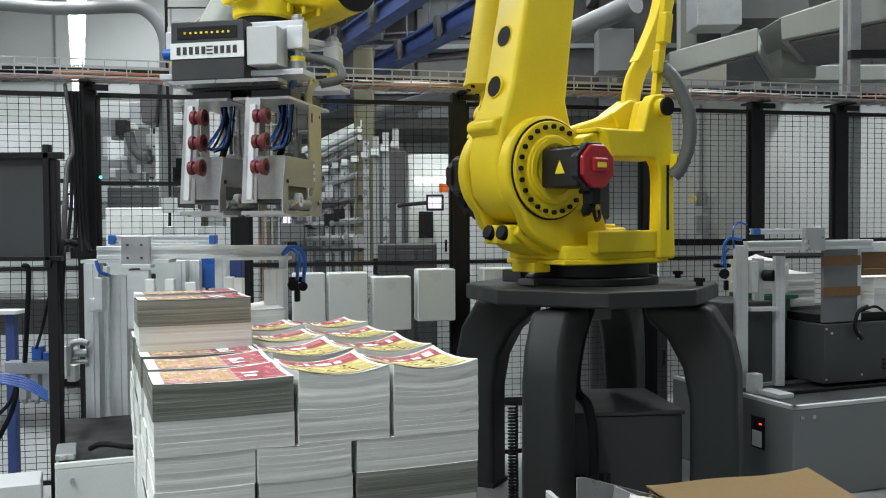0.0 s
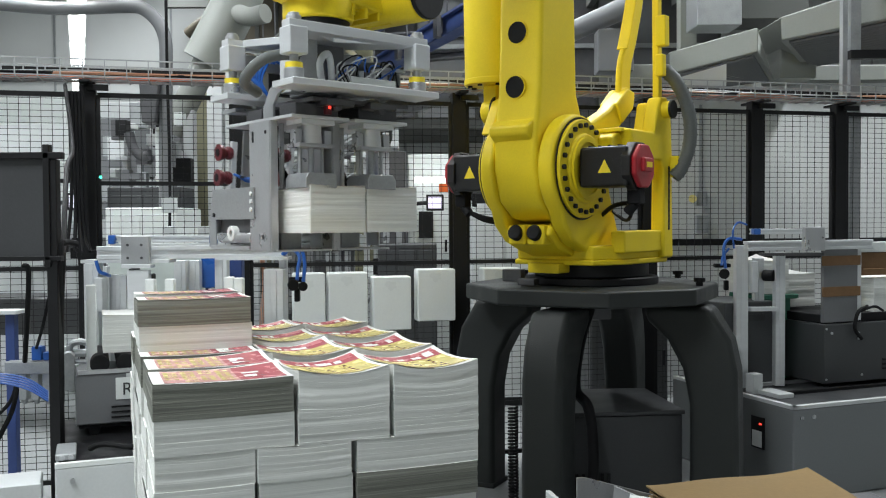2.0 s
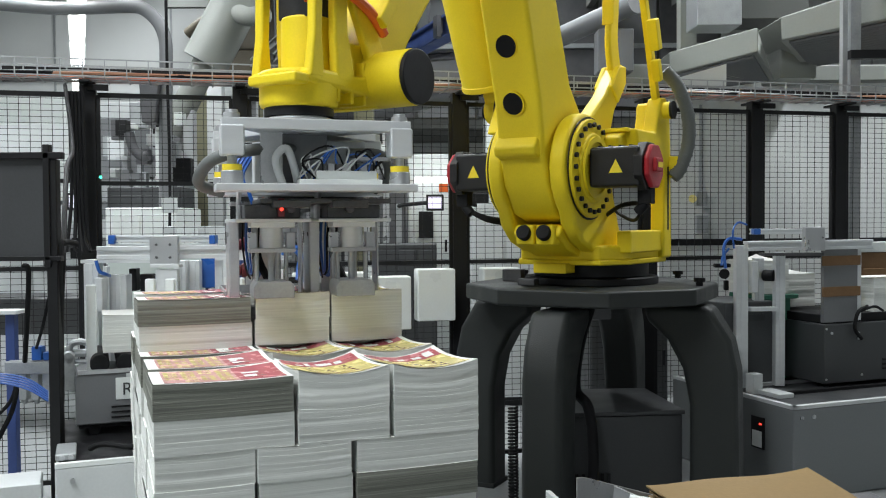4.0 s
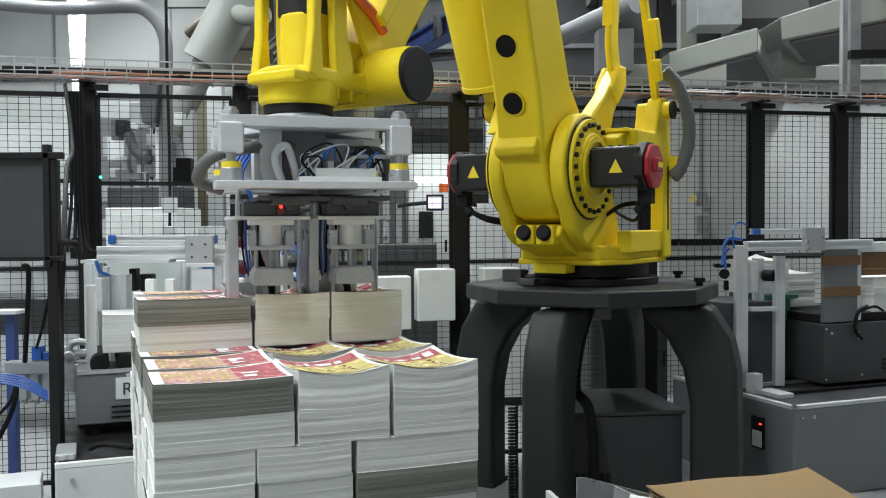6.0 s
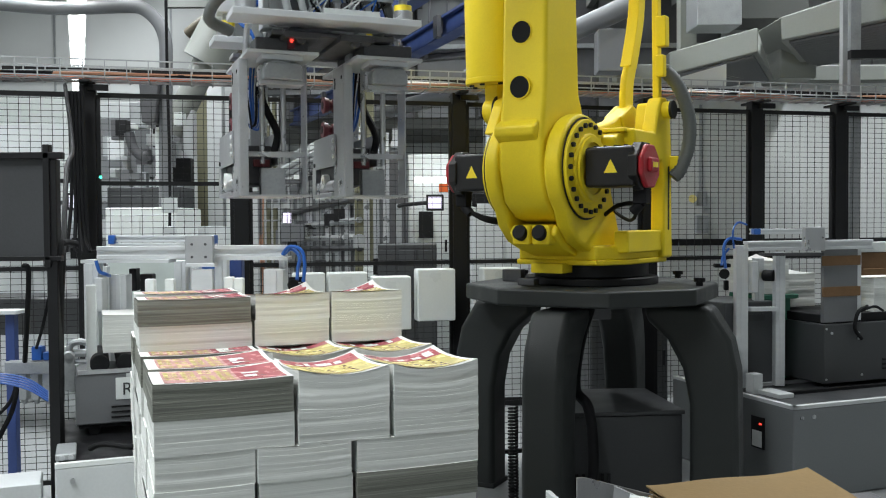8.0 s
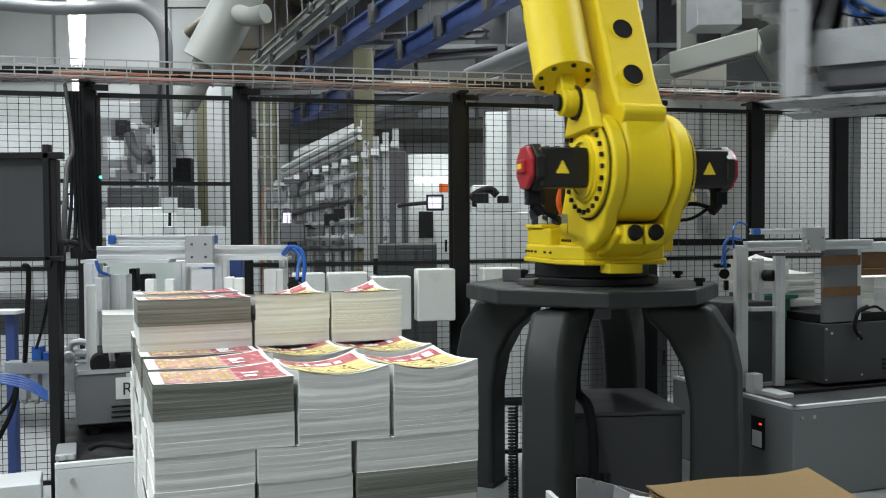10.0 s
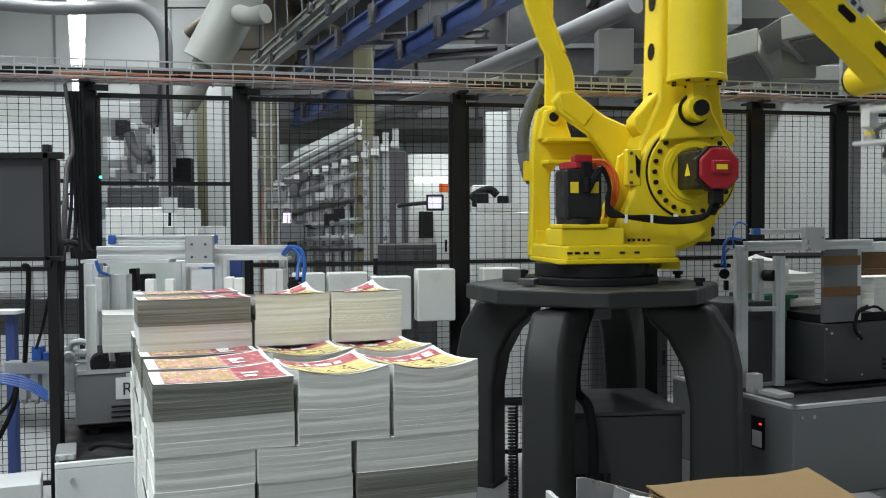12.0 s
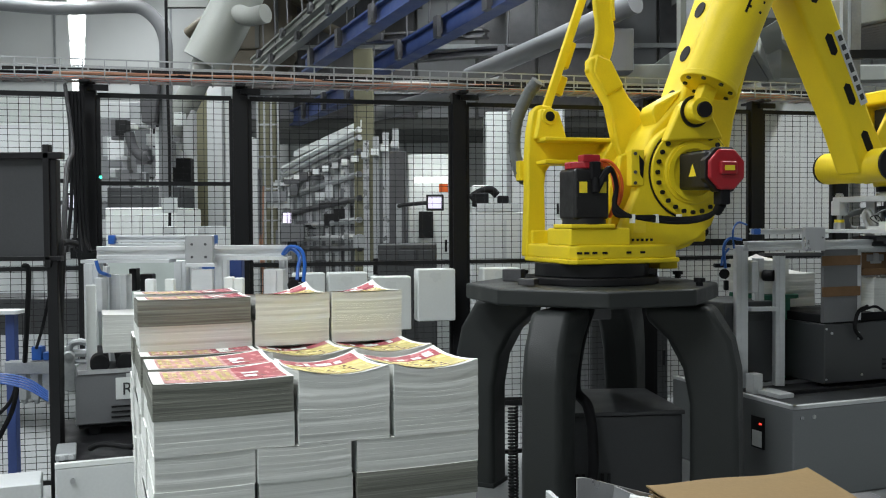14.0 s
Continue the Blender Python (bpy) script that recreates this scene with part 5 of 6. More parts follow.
def right_base():
    b = thing("conveyor_base", "grey painted steel conveyor base cabinet with a red-lit switch", "conveyor base", RIGHT)
    part("cabinet", Shape().box((1.0, 0.4, 0.408), (2.0, 0.8, 0.364)), PALEGREY2, b, bevel=0.008)
    part("deck", Shape().box((1.0, 0.4, 0.596), (1.94, 0.76, 0.012)), DARKGREY, b)
    part("edge_strip", Shape().box((1.0, 0.012, 0.596), (2.0, 0.024, 0.014)).box((0.012, 0.4, 0.596), (0.024, 0.8, 0.014)), PALEGREY, b)
    part("switch_frame", Shape().box((-0.002, 0.20, 0.46), (0.010, 0.075, 0.13)), BLACKP, b)
    part("switch_plate", Shape().box((-0.006, 0.20, 0.435), (0.010, 0.055, 0.065)), WHITEP, b)
    part("switch_lamp", Shape().box((-0.006, 0.18, 0.498), (0.010, 0.012, 0.006)), REDLED, b)
    for x in (0.04, 0.10):
        part("screw", Shape().cyl((x, 0, 0.555), (x, -0.006, 0.555), 0.008, 12), STEEL, b)
    part("stop_bracket", Shape().box((0.06, 0.30, 0.64), (0.05, 0.05, 0.09)).box((0.10, 0.22, 0.61), (0.08, 0.14, 0.02)), PALEGREY, b, bevel=0.004)


PALEGREY2 = mat("mid_grey_panel", (0.165, 0.175, 0.18), 0.45, 0, 0.08, 3, 0.06)
right_base()


def right_station():
    s = thing("pick_station", "aluminium profile frame of the second pick station", "machine frame")
    profile("front_beam", (1.539, 4.650, 1.198), (2.264, 4.850, 1.200), 0.05, 0.05, s)
    profile("rear_beam", (1.618, 4.800, 1.270), (1.924, 4.900, 1.268), 0.04, 0.03, s)
    part("carriage", Shape().box((1.884, 4.650, 1.233), (0.10, 0.05, 0.12)), STEEL, s, bevel=0.003)
    part("shelf", Shape().box((1.788, 4.700, 1.154), (0.30, 0.10, 0.014)), DARKSTEEL, s)
    part("cylinder_end", Shape().box((1.635, 4.780, 1.270), (0.035, 0.05, 0.03)), BLUEP, s, "blue cylinder end cap", 0.003)
    for x, w, y, t in ((1.546, 0.06, 4.75, 1.198), (1.763, 0.05, 4.80, 1.161), (1.688, 0.05, 4.90, 1.127), (1.820, 0.03, 5.10, 0.999)):
        part("upright", Shape().box((x, y, (t + 0.46) / 2), (w, w, t - 0.46)).box((x, y - w * 0.5, (t + 0.46) / 2), (w * 0.3, 0.006, t - 0.46)), ALU, s, bevel=0.002)
    part("crossbar", Shape().box((1.662, 4.750, 0.868), (0.14, 0.05, 0.02)), ALU, s)
    part("black_cylinder", Shape().cyl((1.702, 4.850, 1.036), (1.744, 4.800, 1.038), 0.03, 16), RUBBER, s, bevel=0.004)
    part("sensor", Shape().cyl((1.446, 4.700, 1.055), (1.415, 4.600, 1.060), 0.026, 16).box((1.434, 4.700, 1.098), (0.08, 0.04, 0.02)).box((1.455, 4.700, 0.996), (0.02, 0.03, 0.05)), RUBBER, s, bevel=0.003)
    part("bracket", Shape().box((1.594, 4.700, 1.039), (0.03, 0.06, 0.16)), ALU, s, bevel=0.002)
    part("air_hose", Shape().tube(curve([(1.594, 4.800, 1.306), (1.531, 4.750, 1.318), (1.489, 4.700, 1.272), (1.495, 4.700, 1.185)]), 0.005, 6).tube(curve([(1.549, 4.750, 1.230), (1.469, 4.700, 1.235), (1.436, 4.680, 1.186), (1.436, 4.650, 1.086)]), 0.008, 8), BLUEP, s)
    part("air_hose", Shape().tube(curve([(1.469, 4.700, 1.185), (1.431, 4.680, 1.143), (1.416, 4.650, 1.101)]), 0.006, 6), BLUEP, s)


right_station()


def right_shuttle():
    g = thing("roller_shuttle", "dark grey roller shuttle with felt-banded clamp plate", "shuttle conveyor", RIGHT @ pose(0.44, 0.26, 0.59))
    part("housing", Shape().box((0.26, 0.21, 0.16), (0.60, 0.42, 0.26)), DARKMACH, g, bevel=0.006)
    for x in (0.02, 0.45):
        part("castor", Shape().cyl((x, 0.04, 0.018), (x, 0.08, 0.018), 0.02, 14), RUBBER, g)
    part("roller_bed", Shape().box((0.22, 0.21, 0.31), (0.50, 0.38, 0.04)), RUBBER, g, bevel=0.006)
    part("clamp_plate", Shape().box((0.06, 0.02, 0.46), (0.19, 0.02, 0.33)), MACHINE, g, bevel=0.003)
    for z in (0.43, 0.565):
        part("felt_band", Shape().box((0.06, 0.008, z), (0.21, 0.008, 0.042)), BROWN, g, "brown felt band")
    part("clamp_edge", Shape().box((0.165, 0.03, 0.46), (0.022, 0.04, 0.32)), ALU, g, bevel=0.002)
    part("felt_block", Shape().box((0.33, 0.06, 0.56), (0.28, 0.05, 0.07)).box((0.33, 0.055, 0.51), (0.28, 0.06, 0.03)), BROWN, g, "brown felt pressure block", 0.003)
    part("white_bar", Shape().box((0.33, 0.06, 0.62), (0.28, 0.06, 0.045)), WHITEP, g, bevel=0.003)
    part("cable", Shape().tube(curve([(0.20, 0.0, 0.36), (0.13, -0.02, 0.34), (0.11, -0.02, 0.27), (0.15, -0.02, 0.22)]), 0.008, 8).tube(curve([(0.16, 0.0, 0.34), (0.22, -0.02, 0.36), (0.28, -0.01, 0.34)]), 0.006, 8), RUBBER, g)
    for y in (-0.05, 0.16):
        part("floor_rail", Shape().box((0.30, y, 0.016), (1.3, 0.02, 0.018)), RUBBER if y < 0 else STEEL, g)
    part("round_cap", Shape().cyl((0.50, 0.0, 0.17), (0.50, -0.012, 0.17), 0.035, 24), RUBBER, g, "black round cover cap", 0.003)
    for x in (-0.03, 0.54):
        for z in (0.05, 0.27):
            part("corner_screw", Shape().cyl((x, 0.0, z), (x, -0.004, z), 0.005, 10), STEEL, g)
    for k in range(3):
        part("vent_slot", Shape().box((0.36, -0.002, 0.12 - 0.02 * k), (0.14, 0.004, 0.008)), BLACKP, g)
    for x, z in ((0.0, 0.25), (0.15, 0.25), (0.15, 0.22), (0.17, 0.06)):
        part("screw", Shape().cyl((x, 0.0, z), (x, -0.004, z), 0.006, 10), STEEL, g)
    h = thing("roller_shuttle", "dark grey drive housing of the second station", "shuttle conveyor", RIGHT @ pose(0.02, 0.46, 0.605))
    part("housing", Shape().box((0.12, 0.12, 0.19), (0.26, 0.30, 0.36)), DARKMACH, h, bevel=0.006)
    part("castor", Shape().cyl((0.05, 0.04, 0.015), (0.2, 0.04, 0.015), 0.018, 12), RUBBER, h)
    part("green_belt", Shape().box((0.34, 0.14, 0.38), (0.20, 0.24, 0.02)).box((0.34, 0.14, 0.19), (0.14, 0.2, 0.37)), GREEN, h, bevel=0.004)
    part("label_strip", Shape().box((0.12, -0.034, 0.30), (0.16, 0.004, 0.03)), DARKGREY, h)
    for k, (dx, dy, dz, w) in enumerate(((0.33, 0.60, 1.0, 0.16), (0.50, 0.62, 0.935, 0.16), (0.83, 0.40, 0.92, 0.24))):
        body, dark, top, sag = stack_mesh(w, 0.22, 95 + k, False, 0.003, 0)
        st = thing("magazine_stack", "stack of magazines with pale paper edges on the conveyor", "magazine stack", RIGHT @ pose(dx, dy, dz))
        part("page_block", body, PAPER, st)
        part("top_sheet", top, SHEET, st)


DARKMACH = mat("dark_machine_paint", (0.05, 0.053, 0.056), 0.42, 0, 0.12, 5, 0.08)
BROWN = mat("brown_felt", (0.20, 0.12, 0.065), 0.9, 0, 0.15, 20, 0.3, spec=0.1)
right_shuttle()


# ---- slip sheets in the magazine in front ----
def slip_sheets():
    m = thing("sheet_magazine", "grey steel magazine that holds cardboard slip sheets", "sheet magazine", pose(0.40, 1.86, 0, 0, 0, 12))
    part("table", Shape().box((0.38, 0.10, 0.3075), (0.85, 0.52, 0.615)), DARKSTEEL, m, bevel=0.004)
    part("edge_angle", Shape().box((-0.09, 0.10, 0.665), (0.012, 0.44, 0.05)), PALEGREY, m, bevel=0.002)
    part("back_plate", Shape().prism([(0.0, 0.612), (0.26, 0.612), (0.20, 0.645), (0.02, 0.70), (0.0, 0.70)], 0.365, 0.372), STEEL, m)
    part("side_plate", Shape().prism([(0.02, 0.612), (0.22, 0.612), (0.22, 0.635), (0.16, 0.645), (0.03, 0.69)], -0.004, 0.004, "y", pose(0.05, 0.33, 0, 0, 0, -30)), STEEL, m)
    part("pin", Shape().cyl((0.10, 0.28, 0.668), (0.15, 0.25, 0.664), 0.010, 12), WHITEP, m)
    s = thing("slip_sheet_pile", "curled pile of brown cardboard slip sheets", "cardboard sheets", pose(0.505, 2.22, 0.615, 0, 0, 12))
    nx, ny = 18, 10

    def wave(i, j):
        u, v = i / nx, j / ny
        return 0.030 * (1 - u) ** 3 + 0.012 * math.sin(u * 5.2 - 1.0) + 0.045 * u ** 2 * (1 - v) - 0.02 * v * u + 0.004 * math.sin(7 * u + 3 * v)

    for k in range(5):
        pts = []
        for z in (0.0, 0.004):
            for j in range(ny + 1):
                for i in range(nx + 1):
                    pts.append((0.44 * i / nx + 0.004 * (k % 2) - 0.003 * k, -0.60 * j / ny + 0.002 * (k % 3), 0.007 * k + z + 0.004 + (wave(i, j) + 0.01) * (k + 1) / 5))
        n = (nx + 1) * (ny + 1)
        f = []
        for j in range(ny):
            for i in range(nx):
                a = j * (nx + 1) + i
                f += [(a, a + 1, a + nx + 2, a + nx + 1), (n + a, n + a + 1, n + a + nx + 2, n + a + nx + 1)]
        rim = [i for i in range(nx + 1)] + [j * (nx + 1) + nx for j in range(1, ny + 1)] + [ny * (nx + 1) + i for i in range(nx - 1, -1, -1)] + [j * (nx + 1) for j in range(ny - 1, 0, -1)]
        f += [(rim[i], rim[(i + 1) % len(rim)], n + rim[(i + 1) % len(rim)], n + rim[i]) for i in range(len(rim))]
        part("sheet", Shape().add(pts, f), BOARD, s)


slip_sheets()


# ---- behind the fence: the hall's machines and building services ----
def wall_panels():
    w = thing("clad_partition", "white panelled partition wall behind the cell", "wall", None, kind="structure")
    a = (1.647, 7.000, 1.077)
    for k in range(5):
        part("panel", Shape().box((a[0] + 0.5 + k * 1.0, 7.05 + 0.06 * k, 1.25), (0.99, 0.08, 2.5)), PLASTER, w)
    part("hatch", Shape().box((3.263, 7.100, 1.637), (0.19, 0.03, 0.32)), MACHINE, w, "grey vent hatch", 0.004)
    part("conduit", Shape().box((1.961, 6.970, 1.849), (0.02, 0.02, 0.72)), GALV, w)
    part("switch_box", Shape().box((1.961, 6.950, 1.497), (0.08, 0.06, 0.11)).box((1.961, 6.950, 1.304), (0.09, 0.06, 0.13)), GALV, w, bevel=0.004)
    part("switch_knob", Shape().cyl((1.891, 6.930, 1.497), (1.872, 6.860, 1.495), 0.03, 16), LEMON, w, "yellow isolator switch")
    part("skirting", Shape().box((2.647, 6.960, 1.167), (3.2, 0.03, 0.05)), BLACKP, w)


wall_panels()


def cladding_lines():
    for k in range(9):
        whole("wall_joint", Shape().box((-8.2 + k * 1.9, 14.98, 2.9), (0.03, 0.02, 5.8)), GALV, "grey vertical wall panel joint", "panel joint", kind="structure")
    whole("wall_rail", Shape().box((-4.5, 14.95, 3.72), (5.5, 0.06, 0.10)), BLACKP, "dark rail along the hall wall", "wall rail", kind="structure")
    whole("wall_rail", Shape().box((-4.2, 14.95, 3.45), (6.0, 0.05, 0.07)), PALEGREY, "pale rail along the hall wall", "wall rail", kind="structure")


cladding_lines()


def tube_row():
    for k, (y0, y1) in enumerate(((6.6, 8.6), (8.9, 10.2), (10.45, 12.1), (12.35, 14.2))):
        m = (y0 + y1) / 2
        t = thing("tube_lamp", "bright fluorescent tube lamp hung in a row", "lamp", pose(-0.3957 * m, m, 3.4, 0, 0, 21.6), "tube lamps in a row")
        part("tube", Shape().box((0, 0, -0.02), (0.15, (y1 - y0) * 1.05, 0.05)), TUBE, t, bevel=0.01)
        part("housing", Shape().box((0, 0, 0.03), (0.17, (y1 - y0) * 1.06, 0.05)), WHITEP, t)
        part("hanger", Shape().box((0, 0, 1.25), (0.012, 0.012, 2.4)), GALV, t)


tube_row()

# Added housings over the area lights, out of view, with no diffuser.
for lx, ly, watts in LAMPS:
    lamp = thing("unseen_lamp", "unseen white lamp housing added above an area light", "lamp", pose(lx, ly, 5.26), "ceiling lamps")
    part("housing", Shape().box((0, 0, 0.05), (0.56, 3.06, 0.08)), WHITEP, lamp)
    part("hanger", Shape().box((0, 1.2, 0.32), (0.02, 0.02, 0.5)).box((0, -1.2, 0.32), (0.02, 0.02, 0.5)), GALV, lamp)


def pipe(name, points, r, material, label, category, steps=6):
    return whole(name, Shape().tube(curve(points, steps), r, 16), material, label, category)


pipe("ventilation_pipe", [(-3.523, 7.000, 3.023), (-2.923, 7.000, 2.972), (-2.387, 7.000, 2.982), (-2.259, 7.000, 2.960), (-2.153, 7.000, 2.861), (-2.103, 7.000, 2.733), (-2.097, 7.000, 2.562), (-2.107, 7.000, 2.176), (-2.113, 7.000, 1.747), (-2.121, 7.000, 1.230)], 0.05, MACHINE, "grey plastic ventilation pipe with an elbow", "pipe")
pipe("extraction_duct", [(-2.063, 8.000, 2.727), (-1.897, 8.000, 3.028), (-1.621, 8.000, 3.562)], 0.20, OFFWHITE, "pale green-grey slanting extraction duct", "duct", 3)
pipe("duct_tail", [(-2.063, 8.02, 2.727), (-2.20, 8.02, 2.45), (-2.36, 8.02, 2.12)], 0.11, OFFWHITE, "narrower lower end of the slanting duct", "duct", 3)
pipe("duct_branch", [(-1.774, 7.900, 3.151), (-1.633, 7.800, 3.079), (-1.470, 7.700, 3.084)], 0.08, OFFWHITE, "pale duct branch with flange", "duct", 3)
pipe("round_duct", [(0.235, 8.000, 2.595), (0.787, 7.200, 2.711), (1.348, 6.400, 2.845)], 0.075, MACHINE, "grey round spiral air duct", "duct", 4)
pipe("round_duct", [(-0.815, 10.000, 2.497), (-0.124, 9.000, 2.525), (0.543, 8.200, 2.555)], 0.08, MACHINE, "grey round spiral air duct", "duct", 4)
pendant = thing("pendant_socket", "pale grey socket boxes on a black cable from the roof", "pendant socket")
part("cable", Shape().tube([(-1.802, 6.0, 5.8), (-1.792, 6.000, 2.238), (-1.786, 6.000, 1.908), (-1.785, 6.000, 1.502), (-1.791, 6.000, 1.299)], 0.010, 8), RUBBER, pendant)
part("box", Shape().box((-1.780, 5.970, 1.453), (0.09, 0.06, 0.10)), PALEGREY, pendant, bevel=0.006)
part("box", Shape().box((-1.783, 5.970, 1.280), (0.08, 0.06, 0.07)), PALEGREY, pendant, bevel=0.006)


def beam(a, b, w, h, material, label):
    a, b = Vector(a), Vector(b)
    d = b - a
    m = Matrix.Translation(a) @ d.to_track_quat("X", "Z").to_matrix().to_4x4()
    n = d.length
    o = thing("overhead_conveyor", label, "overhead conveyor", m)
    part("web", Shape().box((n / 2, 0, 0), (n, w * 0.4, h)), material, o)
    part("flange", Shape().box((n / 2, 0, h / 2), (n, w, 0.02)), material, o)
    part("flange", Shape().box((n / 2, 0, -h / 2), (n, w, 0.02)), material, o)
    k = 0.4
    while k < n:
        part("clamp", Shape().box((k, -w * 0.6, 0.0), (0.08, 0.05, h * 1.15)), DARKSTEEL, o)
        part("hanger", Shape().box((k, 0, 1.2), (0.012, 0.012, 2.3)), DARKSTEEL, o)
        k += 0.9
    return o


beam((-1.383, 9.500, 2.960), (-0.085, 6.600, 3.042), 0.14, 0.14, BLUE, "blue painted overhead conveyor beam")
beam((-0.829, 9.500, 2.840), (0.603, 6.200, 2.953), 0.14, 0.15, BLUE, "blue painted overhead conveyor beam")
beam((-2.220, 13.000, 2.753), (-0.796, 9.800, 2.804), 0.16, 0.18, BLUE, "blue painted overhead conveyor beam")
beam((-2.012, 10.500, 3.109), (-0.692, 8.000, 3.362), 0.10, 0.08, OFFWHITE, "pale grey steel walkway rail")
beam((-2.242, 11.000, 3.249), (-0.943, 8.500, 3.490), 0.10, 0.08, OFFWHITE, "pale grey steel walkway rail")
beam((-0.893, 9.000, 3.124), (0.394, 8.200, 3.007), 0.12, 0.06, DARKSTEEL, "dark steel cross beam under the roof")
beam((-0.453, 9.000, 2.929), (0.875, 8.000, 2.841), 0.12, 0.06, DARKSTEEL, "dark steel cross beam under the roof")


def roof_work():
    for k in range(8):
        y = 6.5 + 1.05 * k
        whole("roof_truss", Shape().box((0.6, y, 4.55 + 0.02 * k), (9.5, 0.10, 0.22)), ROOF, "dark steel roof truss", "roof truss")
    for k in range(6):
        whole("roof_purlin", Shape().box((-2.6 + 1.15 * k, 10.0, 4.30), (0.09, 7.6, 0.16)), OFFWHITE if k % 3 == 0 else ROOF, "grey steel roof purlin", "roof purlin")
    m = thing("plant_housing", "dark grey plant housing under the roof", "plant housing", pose(0.5, 12.5, 2.6))
    part("body", Shape().box((0, 1.1, 1.5), (6.6, 2.2, 3.0)), ROOF, m, bevel=0.02)
    for k in range(8):
        part("panel", Shape().box((-2.9 + 0.82 * k, -0.02, 1.5), (0.78, 0.04, 2.7)), DARKSTEEL if k % 3 else MACHINE, m, bevel=0.01)
    for z in (0.5, 1.1, 1.8):
        part("rail", Shape().box((0, -0.08, z), (6.4, 0.05, 0.06)), GALV, m)


roof_work()
BROWNROOF = mat("brown_grey_steel", (0.10, 0.085, 0.06), 0.6, 0.1, 0.25, 3, 0.15)


def silo():
    h = thing("dust_filter", "brown-grey dust filter housing hung under the roof", "dust filter", pose(*(-2.442, 12.000, 3.731)))
    part("body", Shape().box((0, 0, 0.3), (1.0, 0.8, 1.0)), BROWNROOF, h, bevel=0.02)
    part("hopper", Shape().prism([(-0.5, -0.2), (0.5, -0.2), (0.2, -0.6), (-0.2, -0.6)], -0.38, 0.38), BROWNROOF, h, bevel=0.02)
    for k in range(4):
        part("rib", Shape().box((-0.36 + 0.24 * k, -0.41, 0.3), (0.05, 0.04, 0.98)), ROOF, h)
    part("hanger", Shape().box((-0.4, 0, 1.6), (0.06, 0.06, 1.7)), ROOF, h)
    part("hanger", Shape().box((0.4, 0, 1.6), (0.06, 0.06, 1.7)), ROOF, h)
    for k, (u, dz) in enumerate(((-0.9, 0.1), (0.8, 0.35), (1.3, 0.0))):
        part("side_pipe", Shape().tube(curve([(u, 0.1, dz), (u * 0.6, 0.0, dz + 0.2), (0.0, 0.0, dz + 0.3)]), 0.07, 10), BROWNROOF, h)


silo()


def big_duct(points, depth, name_label):
    """A rectangular air duct seen from below: its face, and a louvred underside that slopes back."""
    o = thing("air_duct", name_label, "air duct")
    top_l, top_r, low_r, low_l, back_r, back_l = [Vector(p) for p in points]
    up = Vector((0, 0.0, 0.9))
    v = [top_l, top_r, low_r, low_l, back_r, back_l, top_l + Vector((0, depth, 0)), top_r + Vector((0, depth, 0))]
    s = Shape().add(v, [(0, 1, 2, 3), (3, 2, 4, 5), (0, 3, 5, 6), (1, 7, 4, 2), (0, 6, 7, 1), (5, 4, 7, 6)])
    part("casing", s, OFFWHITE, o, bevel=0.012)
    for k in range(14):
        a = low_l.lerp(back_l, (k + 1) / 15)
        b = low_r.lerp(back_r, (k + 1) / 15)
        a, b = a.lerp(b, 0.06), a.lerp(b, 0.94)
        part("louvre", Shape().tube([tuple(a + Vector((0, -0.006, -0.008))), tuple(b + Vector((0, -0.006, -0.008)))], 0.011, 4), MACHINE, o)
    return o


big_duct([(1.633, 6.600, 2.542), (2.062, 6.000, 2.589), (2.063, 6.000, 2.428), (1.633, 6.600, 2.380), (2.392, 6.600, 2.335), (1.915, 7.200, 2.352)], 0.9, "off-white sheet-metal air duct with louvred underside")
big_duct([(2.209, 6.000, 2.653), (2.758, 5.500, 2.772), (2.760, 5.500, 2.545), (2.210, 6.000, 2.500), (3.266, 6.200, 2.484), (2.641, 6.700, 2.440)], 0.9, "off-white sheet-metal air duct with louvred underside")
whole("air_duct", Shape().box((2.540, 6.750, 2.552), (0.26, 0.4, 0.42)), OFFWHITE, "off-white duct joint box", "air duct", bevel=0.01)
whole("air_duct", Shape().box((3.042, 7.200, 2.442), (0.9, 0.5, 0.12)), OFFWHITE, "low off-white air duct run", "air duct", bevel=0.01)
whole("air_duct", Shape().box((1.977, 6.7, 4.26), (0.32, 0.3, 3.08)), GALV, "bluish grey sheet-metal duct riser", "air duct", bevel=0.01)
whole("air_duct", Shape().box((2.516, 7.2, 4.33), (0.55, 0.4, 2.94)), ROOF, "dark grey duct shaft", "air duct", bevel=0.01)
whole("building_column", Shape().box((1.861, 7.000, 2.922), (0.12, 0.12, 1.3)), OFFWHITE, "pale grey building column", "column")
whole("terminal_box", Shape().box((1.232, 6.600, 2.540), (0.25, 0.2, 0.30)), MACHINE, "grey wall terminal box", "terminal box", bevel=0.008)
whole("terminal_box", Shape().box((1.474, 6.800, 2.401), (0.40, 0.2, 0.14)), OFFWHITE, "pale off-white duct box", "air duct", bevel=0.008)
whole("steel_plate", Shape().prism([(0, 0), (0.32, 0), (0.32, 0.13), (0, 0.04)], -0.01, 0.0), PALEGREY, "perforated pale steel bracket plate", "bracket", pose(*(1.378, 5.500, 2.134)))
mast = thing("steel_mast", "galvanised steel mast beside the fence", "mast")
part("profile", Shape().box((2.422, 5.55, 1.75), (0.03, 0.05, 3.5)), GALV, mast, bevel=0.003)
part("profile", Shape().box((2.496, 5.57, 1.75), (0.06, 0.05, 3.5)), GALV, mast, bevel=0.003)
